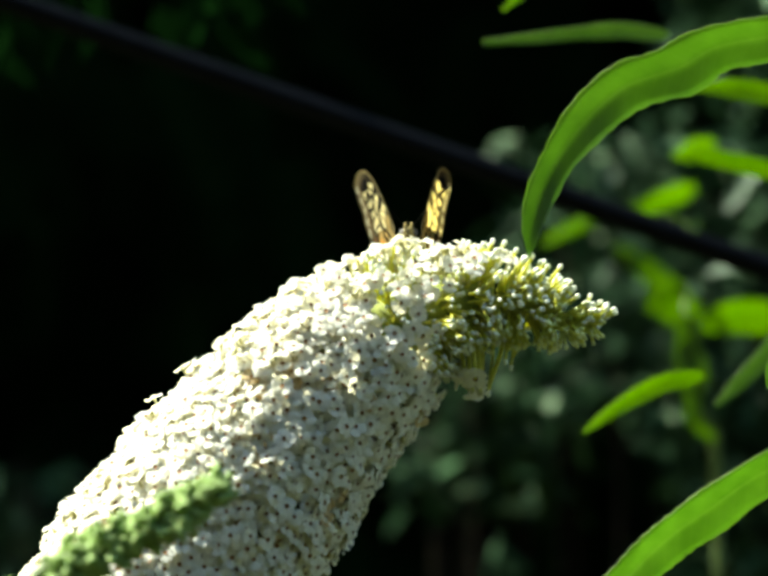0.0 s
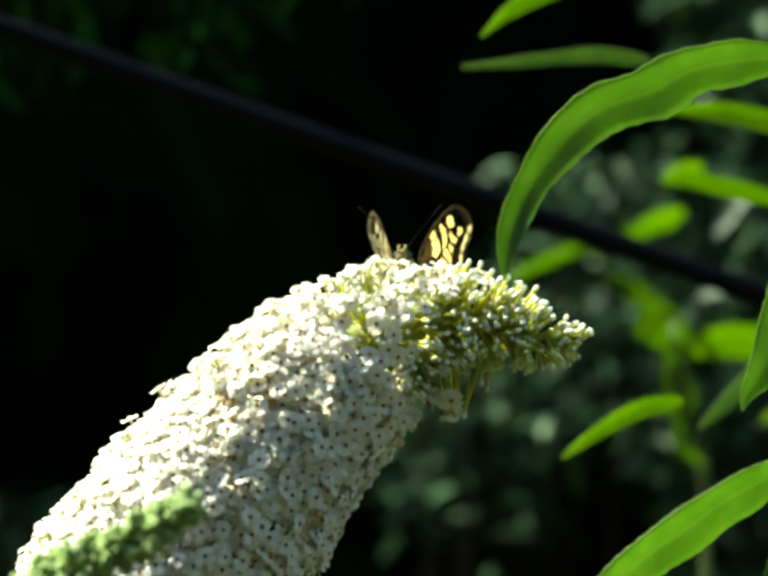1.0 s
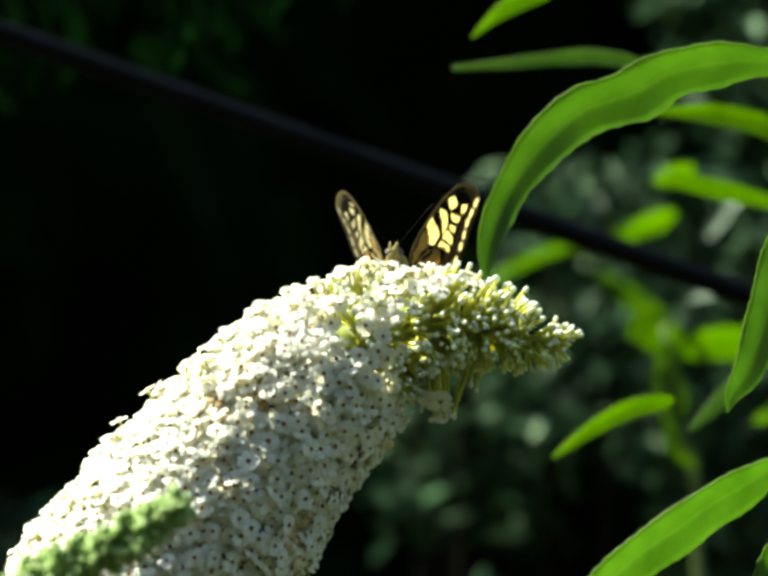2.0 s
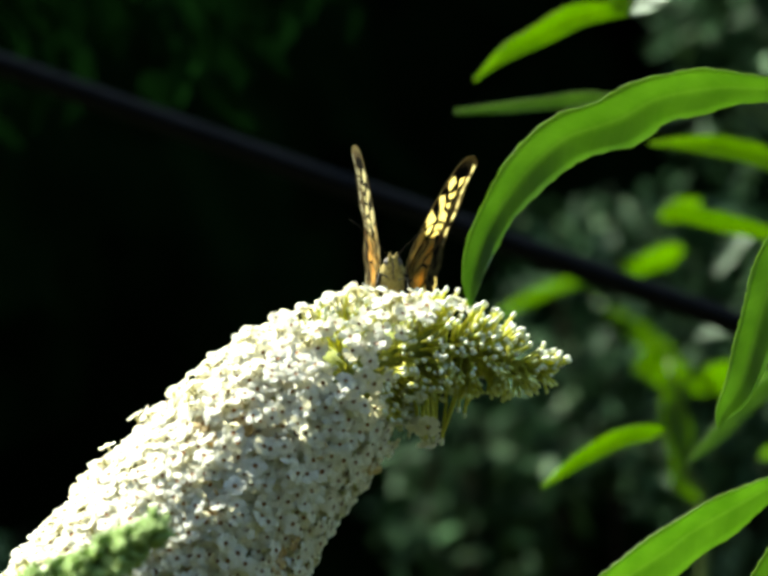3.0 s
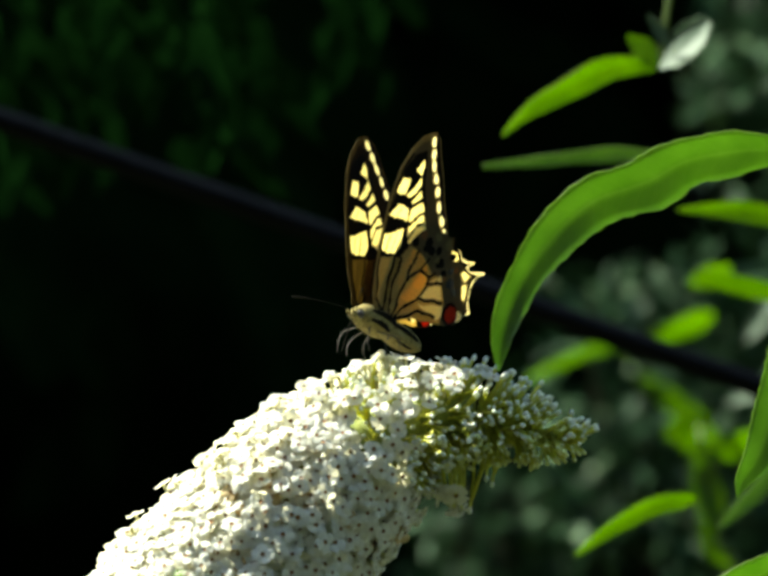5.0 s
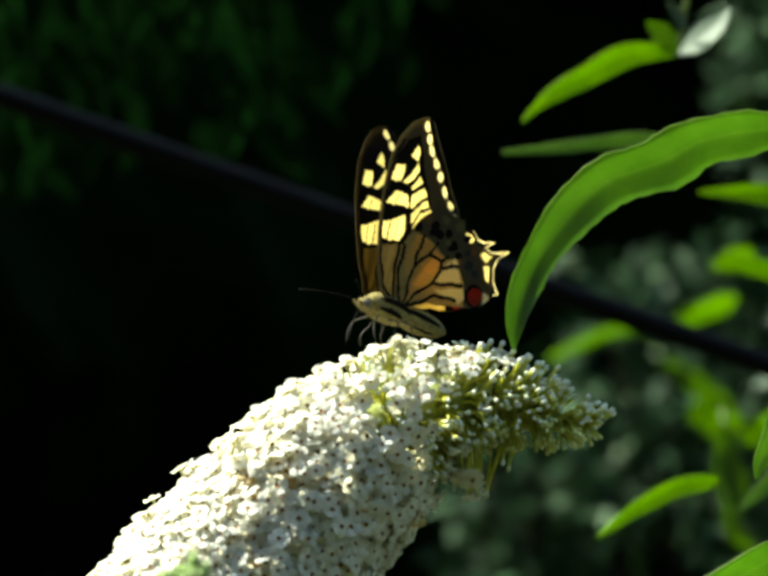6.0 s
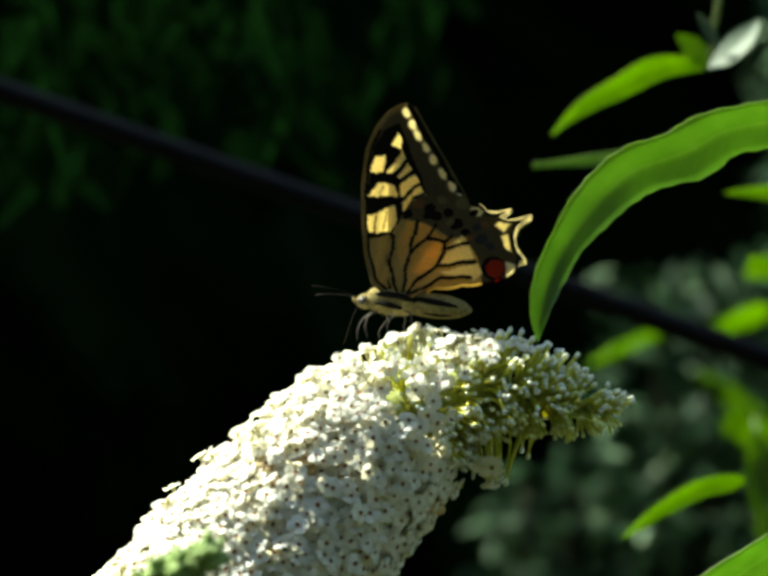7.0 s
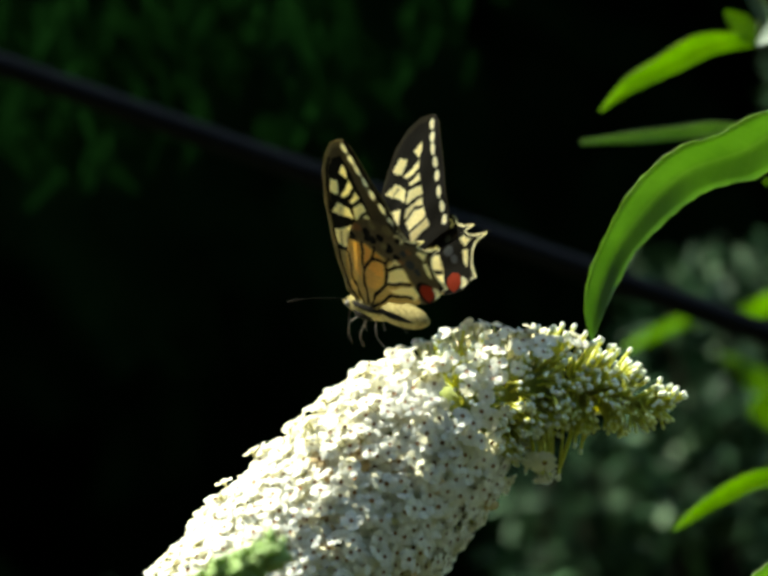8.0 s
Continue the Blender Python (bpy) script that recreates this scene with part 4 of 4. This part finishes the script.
def fan(name, centre, outline, paint, flip):
    """A wing membrane spread round a point inside its outline."""
    rel = np.array(outline, float) - np.array(centre)
    ang = np.unwrap(np.arctan2(rel[:, 1], rel[:, 0]))
    ang, rad = ang[::-1], np.hypot(rel[:, 0], rel[:, 1])[::-1]
    n, m = 420, 46
    a = np.linspace(ang[0], ang[0] + 2 * math.pi, n, endpoint=False)
    reach = np.interp(a, np.r_[ang, ang[0] + 2 * math.pi], np.r_[rad, rad[0]])
    u = np.linspace(0.01, 1, m) ** 0.8
    b = centre[0] + np.cos(a)[:, None] * reach[:, None] * u[None]
    s = centre[1] + np.sin(a)[:, None] * reach[:, None] * u[None]
    return membrane(name, b, s, paint, flip, [(0, n)], True)


def sheet(name, low, high, outline, paint, flip):
    """A wing membrane between its front and back edges."""
    n, m = 150, 90
    s = np.linspace(low, high, n)
    e1, e2 = np.interp(s, *zip(*outline[0])), np.interp(s, *zip(*outline[1]))
    b = e1[:, None] + (e2 - e1)[:, None] * np.linspace(0, 1, m)[None]
    return membrane(name, b, np.repeat(s[:, None], m, 1), paint, flip, [(0, n)], False)


def membrane(name, b, s, paint, flip, blocks, closed):
    """0.12 mm thick, gently bowed and ribbed along the veins."""
    n, m = b.shape
    col = paint(b + 1.3 * np.sin(s * 0.11 + 0.05 * b) + 0.5 * np.sin(s * 0.47), s + 1.3 * np.sin(b * 0.13) + 0.5 * np.sin(b * 0.53 + 1))
    upper = col.copy()
    for under, over in ABOVE[name]:
        upper[(col == under).all(-1)] = over
    bow = 6 * np.sin(s / 400 * math.pi) + 1.2 * np.sin(np.arctan2(b + 60, s + 30) * 26)
    verts, faces, total = [], [], n * m
    for side in (0.6, -0.6):
        for i in range(n):
            for k in range(m):
                verts.append((-b[i, k] * MM, flip * s[i, k] * MM, (bow[i, k] + side) * MM))
    for i in range(n if closed else n - 1):
        j = (i + 1) % n
        for k in range(m - 1):
            f = (i * m + k, i * m + k + 1, j * m + k + 1, j * m + k)
            faces.append(f)
            faces.append(tuple(x + total for x in f[::-1]))
    if closed:
        rim = [i * m + m - 1 for i in range(n)]
    else:
        rim = [i * m for i in range(n)] + [(n - 1) * m + k for k in range(1, m)] + [i * m + m - 1 for i in range(n - 2, -1, -1)] + [k for k in range(m - 2, 0, -1)]
    for x, y in zip(rim, rim[1:] + rim[:1]):
        faces.append((x, y, y + total, x + total))
    me = mesh_of(name, verts, faces, [WING])
    layer = me.color_attributes.new("paint", "FLOAT_COLOR", "POINT")
    flat = np.concatenate([upper.reshape(-1, 3), col.reshape(-1, 3)])
    layer.data.foreach_set("color", np.c_[flat, np.ones(len(flat))].ravel())
    return me


FORE_FRONT = [(-12, -6), (0, -18), (25, -50), (85, -63), (147, -68), (230, -67), (304, -56), (349, -35), (381, -9), (394, 16), (397, 30)]
FORE_BACK = [(-12, 4), (0, 6), (60, 44), (120, 92), (165, 136), (185, 160), (216, 143), (255, 122), (303, 95), (352, 68), (386, 50), (397, 32)]


def build_butterfly():
    fly = empty("butterfly", (0, 0, 1.52), "yellow and black swallowtail butterfly feeding on the flower spike", "butterfly")
    parts = {}

    def lathe(name, points, radii, mat, label="", sides=14, parent=None):
        return tube(name, points, radii, mat, parent or fly, sides, 26, label)

    thorax = lathe("thorax", [(0.0058, 0, 0.0004), (0.0040, 0, 0.0006), (0, 0, 0.0003), (-0.003, 0, -0.0004), (-0.0056, 0, -0.0012)], [0.0015, 0.0027, 0.0034, 0.0030, 0.0018], FUR, "furry cream and black thorax")
    abdomen = lathe("abdomen", [(-0.0040, 0, -0.0006), (-0.007, 0, -0.0012), (-0.011, 0, -0.0019), (-0.0145, 0, -0.0025), (-0.0166, 0, -0.0029)], [0.0024, 0.0027, 0.0026, 0.0018, 0.0004], FUR, "cream abdomen with black side stripes")
    for y in (1, -1):
        tube("stripe", [(-0.004, y * 0.0022, 0.0002), (-0.008, y * 0.0025, -0.0008), (-0.012, y * 0.0021, -0.0018), (-0.0152, y * 0.0010, -0.0025)], [0.0005, 0.0007, 0.0006, 0.0002], FUR_BLACK, abdomen, 6, 14, "black side stripe")
        tube("stripe", [(-0.006, y * 0.0016, -0.0031), (-0.010, y * 0.0015, -0.0038), (-0.0140, y * 0.0009, -0.0037)], [0.0002, 0.00035, 0.0002], FUR_BLACK, abdomen, 6, 12, "black side stripe")
        tube("stripe", [(0.0050, y * 0.0016, 0.0014), (0.0020, y * 0.0029, 0.0013), (-0.002, y * 0.0030, 0.0004), (-0.005, y * 0.0019, -0.0006)], [0.0003, 0.0007, 0.0008, 0.0005], FUR_BLACK, thorax, 6, 14, "black shoulder stripe")
        tube("stripe", [(0.0042, y * 0.0023, -0.0004), (0.0015, y * 0.0031, -0.0010), (-0.0015, y * 0.0027, -0.0019)], [0.0003, 0.0007, 0.0004], FUR_BLACK, thorax, 6, 12, "black shoulder stripe")
    head = lathe("head", [(0.0052, 0, 0.0004), (0.0062, 0, 0.0004), (0.0074, 0, 0.0001), (0.0082, 0, -0.0003)], [0.0012, 0.0017, 0.0014, 0.0004], FUR, "cream head with black crown")
    for y in (1, -1):
        lathe("eye", [(0.0068, y * 0.0007, 0.0004), (0.0069, y * 0.0013, 0.0004), (0.0070, y * 0.0020, 0.0004)], [0.0006, 0.0010, 0.0003], EYE, "dark round eye", 10, head)
        tube("antenna", [(0.0076, y * 0.0006, 0.0011), (0.0105, y * 0.0030, 0.0022), (0.0142, y * 0.0064, 0.0030), (0.0165, y * 0.0086, 0.0032), (0.0173, y * 0.0094, 0.0032)], [0.00009, 0.00007, 0.00008, 0.00022, 0.00015], FUR_BLACK, fly, 6, 22, "thin clubbed antenna")
        tube("palp", [(0.0074, y * 0.0006, -0.0004), (0.0086, y * 0.0007, 0.0006), (0.0090, y * 0.0007, 0.0013)], [0.0004, 0.0004, 0.0001], FUR, head, 6, 8)
        for path in ([(0.0038, 0.0012, -0.0020), (0.0058, 0.0030, -0.0032), (0.0066, 0.0032, -0.0055), (0.0062, 0.0034, -0.0078)],
                     [(0.0012, 0.0014, -0.0024), (0.0004, 0.0040, -0.0034), (0.0018, 0.0044, -0.0056), (0.0013, 0.0044, -0.0080)],
                     [(-0.0016, 0.0014, -0.0022), (-0.0034, 0.0038, -0.0034), (-0.0036, 0.0042, -0.0056), (-0.0060, 0.0044, -0.0080)]):
            tube("leg", [(p + (0.0011 - 0.22 * (z + 0.002) if y < 0 else 0), y * q, z) for p, q, z in path], [0.00020, 0.00014, 0.00010, 0.00007], LEG, fly, 6, 18, "thin pale-edged leg")
    tube("proboscis", [(0.0080, 0, -0.0008), (0.0092, 0, -0.003), (0.0104, 0, -0.0060), (0.0116, 0, -0.0088)], [0.00020, 0.00016, 0.00013, 0.0001], FUR_BLACK, fly, 6, 14, "thin dark feeding tube")
    rnd = random.Random(9)
    hair = ([(0, -0.00006, 0), (0, 0.00006, 0), (0.0002, 0, 0.0009)], [(0, 1, 2)], [0])
    tufts = []
    for i in range(700):
        x, g = rnd.uniform(-0.0048, 0.0078), rnd.uniform(0, 2 * math.pi)
        rr = np.interp(x, (-0.0056, -0.003, 0, 0.004, 0.0058, 0.0082), (0.0014, 0.0026, 0.0030, 0.0024, 0.0014, 0.0006))
        out = Vector((-0.5, math.sin(g), math.cos(g)))
        tufts.append(facing((x, rr * math.sin(g), 0.0003 + rr * math.cos(g)), out, rnd.random() * 6, rnd.uniform(0.7, 1.5)))
    scatter("fur", hair, tufts, [FUR], fly)
    for side, flip in (("left", 1), ("right", -1)):
        me = sheet("forewing", -12, 397, (FORE_FRONT, FORE_BACK), paint_fore, flip)
        parts["fore", side] = part("forewing", me, fly, "yellow forewing with black veins and borders")
        me = fan("hindwing", (130, 110), HIND_EDGE, paint_hind, flip)
        parts["hind", side] = part("hindwing", me, fly, "tailed hindwing with blue band and red eyespot")
    return fly, parts


butterfly, wings = build_butterfly()

# time; place; turn from facing the viewer to the left, head up, lean; spread of the left and of the right wing above level, forewings swept back
FLIGHT = [
    (0.0, 0.0055, 0.0200, 1.5059, 3, 60, 0, 83, 74, 1),
    (0.1, 0.0068, 0.0200, 1.5044, -16, 63, -4, 60, 100, 2),
    (0.2, 0.0080, 0.0200, 1.5045, 3, 66, 0, 78, 80, 1),
    (0.3, 0.0077, 0.0200, 1.5059, 7, 61, 1, 67, 55, 0),
    (0.4, 0.0087, 0.0200, 1.5056, 7, 66, 0, 69, 59, 1),
    (0.5, 0.0091, 0.0200, 1.5055, 4, 76, 0, 70, 64, 1),
    (0.6, 0.0084, 0.0200, 1.5068, 7, 70, 0, 73, 68, 1),
    (0.7, 0.0092, 0.0200, 1.5066, 9, 67, 2, 81, 68, 1),
    (0.8, 0.0096, 0.0200, 1.5066, 16, 67, 2, 85, 62, 1),
    (0.9, 0.0096, 0.0200, 1.5075, 12, 61, 2, 80, 74, 1),
    (1.0, 0.0100, 0.0200, 1.5054, 18, 66, 3, 87, 67, 1),
    (1.1, 0.0096, 0.0199, 1.5063, 19, 65, 2, 92, 63, 1),
    (1.2, 0.0103, 0.0196, 1.5057, 18, 64, 2, 90, 63, 1),
    (2.3, 0.0103, 0.0165, 1.5068, 6, 52, 0, 77, 65, 0),
    (2.4, 0.0093, 0.0162, 1.5067, -3, 43, -2, 79, 88, 0),
    (2.5, 0.0089, 0.0157, 1.5068, -8, 43, -3, 76, 94, 0),
    (2.6, 0.0080, 0.0151, 1.5084, -1, 59, -1, 62, 60, 0),
    (2.7, 0.0107, 0.0144, 1.5113, -6, 44, -2, 64, 80, 0),
    (2.8, 0.0113, 0.0138, 1.5088, -3, 60, -1, 56, 83, 1),
    (2.9, 0.0125, 0.0130, 1.5114, 8, 44, 0, 67, 78, 0),
    (3.0, 0.0117, 0.0123, 1.5113, -2, 40, -1, 67, 81, 0),
    (3.1, 0.0126, 0.0117, 1.5097, 4, 43, 1, 61, 81, 0),
    (3.2, 0.0108, 0.0113, 1.5093, -2, 48, 0, 66, 91, 0),
    (3.3, 0.0087, 0.0109, 1.5157, 28, 35, 7, 50, 30, -1),
    (3.4, 0.0090, 0.0115, 1.5157, 26, 30, -20, 116, 44, 1),
    (3.5, 0.0105, 0.0124, 1.5155, 29, 32, 11, 84, 80, 9),
    (3.6, 0.0074, 0.0113, 1.5167, 20, 18, 2, 81, 56, 6),
    (3.7, 0.0108, 0.0106, 1.5160, 30, 31, 14, 81, 86, 6),
    (3.8, 0.0075, 0.0081, 1.5162, 31, 32, 10, 63, 72, 12),
    (3.9, 0.0044, 0.0065, 1.5191, 44, 32, 8, 100, 72, -1),
    (4.0, 0.0057, 0.0066, 1.5172, 36, 21, -1, 93, 79, 7),
    (4.1, 0.0035, 0.0059, 1.5179, 32, 12, -3, 78, 60, 8),
    (4.2, 0.0039, 0.0057, 1.5182, 36, 13, 6, 75, 68, 7),
    (4.3, 0.0036, 0.0053, 1.5193, 31, 16, 11, 64, 75, 3),
    (4.4, 0.0033, 0.0046, 1.5193, 33, 14, 9, 69, 75, 0),
    (4.5, 0.0020, 0.0040, 1.5168, 35, 11, 6, 75, 75, -4),
    (4.7, 0.0021, 0.0043, 1.5174, 34, 10, 5, 73, 81, -3),
    (5.8, 0.0014, 0.0086, 1.5160, 46, 7, 5, 82, 89, -1),
    (5.9, 0.0019, 0.0084, 1.5158, 47, 7, 6, 82, 87, -1),
    (6.0, 0.0011, 0.0083, 1.5161, 48, 7, 6, 82, 85, 0),
    (6.1, 0.0003, 0.0086, 1.5185, 53, 9, 5, 83, 83, -2),
    (6.2, -0.0008, 0.0090, 1.5174, 81, 11, 0, 83, 100, 4),
    (6.3, -0.0062, 0.0086, 1.5179, 83, 10, 0, 84, 99, 5),
    (6.4, -0.0021, 0.0082, 1.5181, 86, 10, 1, 84, 99, 6),
    (6.5, -0.0052, 0.0083, 1.5178, 90, 7, 1, 85, 98, 5),
    (6.6, -0.0030, 0.0083, 1.5173, 93, 4, 2, 86, 97, 5),
    (6.7, -0.0037, 0.0075, 1.5175, 92, 1, 2, 85, 98, 4),
    (6.8, -0.0009, 0.0067, 1.5173, 90, -1, 3, 84, 99, 3),
    (6.9, -0.0022, 0.0059, 1.5167, 89, -4, 4, 83, 100, 1),
    (7.0, -0.0016, 0.0059, 1.5153, 89, -3, 4, 82, 101, 2),
    (7.1, -0.0010, 0.0060, 1.5164, 89, -2, 5, 82, 101, 2),
    (7.2, -0.0014, 0.0060, 1.5166, 90, 0, 5, 82, 101, 2),
    (7.3, -0.0045, 0.0056, 1.5168, 114, 23, -5, 61, 59, -13),
    (7.4, -0.0036, 0.0059, 1.5169, 105, 13, 1, 82, 69, 0),
    (7.5, -0.0085, 0.0059, 1.5152, 97, 4, 1, 83, 84, 1),
    (7.6, -0.0102, 0.0059, 1.5147, 88, -5, 2, 84, 99, 2),
    (7.7, -0.0123, 0.0057, 1.5123, 97, -9, -4, 82, 88, 2),
    (7.8, -0.0133, 0.0055, 1.5146, 105, -14, -10, 80, 77, 1),
    (7.9, -0.0153, 0.0063, 1.5137, 121, -5, -16, 82, 70, 6),
    (8.0, -0.0173, 0.0071, 1.5131, 136, 5, -22, 84, 64, 10),
]


# the left hindwing trails behind the forewing, in degrees, as the butterfly flicks its wings
FLARE = {3.4: 20, 3.5: 12, 3.7: 12, 3.9: 8, 4.0: 10, 7.5: 4}

# the leaves nod in the wind: time, to the right, down (in ten-thousandths of the distance, about)
SWAY_ARCH = [(0.0, -9, -8), (0.5, -8, -8), (1.0, -8, -4), (2.3, -29, -1), (2.5, -30, 1), (3.0, -27, 2), (3.5, -2, -1), (4.0, -20, 8), (4.5, -24, 4), (4.7, -22, -3), (5.8, -32, -7), (6.0, -26, -9),
             (6.5, 1, 20), (7.0, -13, 3), (7.5, -14, 21), (8.0, -15, 12)]
SWAY_DROP = [(0.0, 0, 28), (1.0, -3, 30), (2.5, -14, 30), (3.5, 0, 0), (4.5, -24, 17), (8.0, -10, 15)]
SWAY_UPPER = [(0.0, -13, -31), (0.5, -21, -36), (1.0, -20, -27), (2.3, -20, -28), (2.5, -14, -22), (3.0, -12, -2), (3.5, -13, 9), (4.0, 5, 11), (4.5, -2, -2), (4.7, -9, -29), (5.8, -17, -14), (6.0, -15, -19),
              (6.5, 3, 15), (7.0, -8, 9), (7.5, -6, -6), (8.0, 9, -15)]
SWAY_LOW = [(0.0, 30, -8), (0.5, 23, -12), (1.0, 23, -3), (2.5, 23, -9), (3.0, 7, -9), (3.5, 10, -13), (4.0, 20, -6), (4.5, 13, -6), (5.8, 18, -1), (6.0, 19, -6), (6.5, 21, 1), (7.0, 19, -2), (7.5, 24, 18), (8.0, 37, 5)]
SWAY_BACK = [(0.0, 77, -13), (1.0, 25, 11), (3.0, 2, 2), (4.5, 0, 0), (5.8, -16, 7), (6.5, -21, -36), (7.0, 3, -23), (8.0, 22, -19)]
# the spike sinks a little once the butterfly stands on its crest
SWAY_SPIKE = [(0.0, 0, 0), (4.0, 0, 0), (4.7, 0, 3), (5.8, 0, 9), (6.0, 0, 10), (6.5, 0, 13), (7.0, 0, 11), (7.5, 0, 15), (8.0, 0, 13)]


def motions():
    rows, beat = [], {k: [] for k in wings}
    for t, x, y, z, turn, nose, lean, left, right, swept in FLIGHT:
        rows.append((t, pose(x, y, z, lean, -nose, -90 - turn)))
        for side, flip, up in (("left", 1, left), ("right", -1, right)):
            beat["fore", side].append((t, pose(-0.0003, flip * 0.0024, 0.0008, flip * up, 0, 0) @ pose(0, 0, 0, 0, 0, flip * swept)))
            trail = FLARE.get(t, 0) if flip > 0 else 0
            beat["hind", side].append((t, pose(-0.0008, flip * 0.0027, 0.0002, flip * (up - 1.5 - trail), 0, 0)))
    walk(butterfly, rows)
    for thing, reach, sway in ((leaf_arch, 1.16, SWAY_ARCH), (leaf_drop, 1.2, SWAY_DROP), (upper, 1.42, SWAY_UPPER), (leaf_low, 1.4, SWAY_LOW), (leaf_back, 1.8, SWAY_BACK), (white_spike, 1.2, SWAY_SPIKE)):
        o = thing.location.copy()
        walk(thing, [(t, Matrix.Translation(o + Vector((x, 0, -y)) * reach * 0.0000877)) for t, x, y in sway])
    for k, wing in wings.items():
        walk(wing, beat[k])


motions()
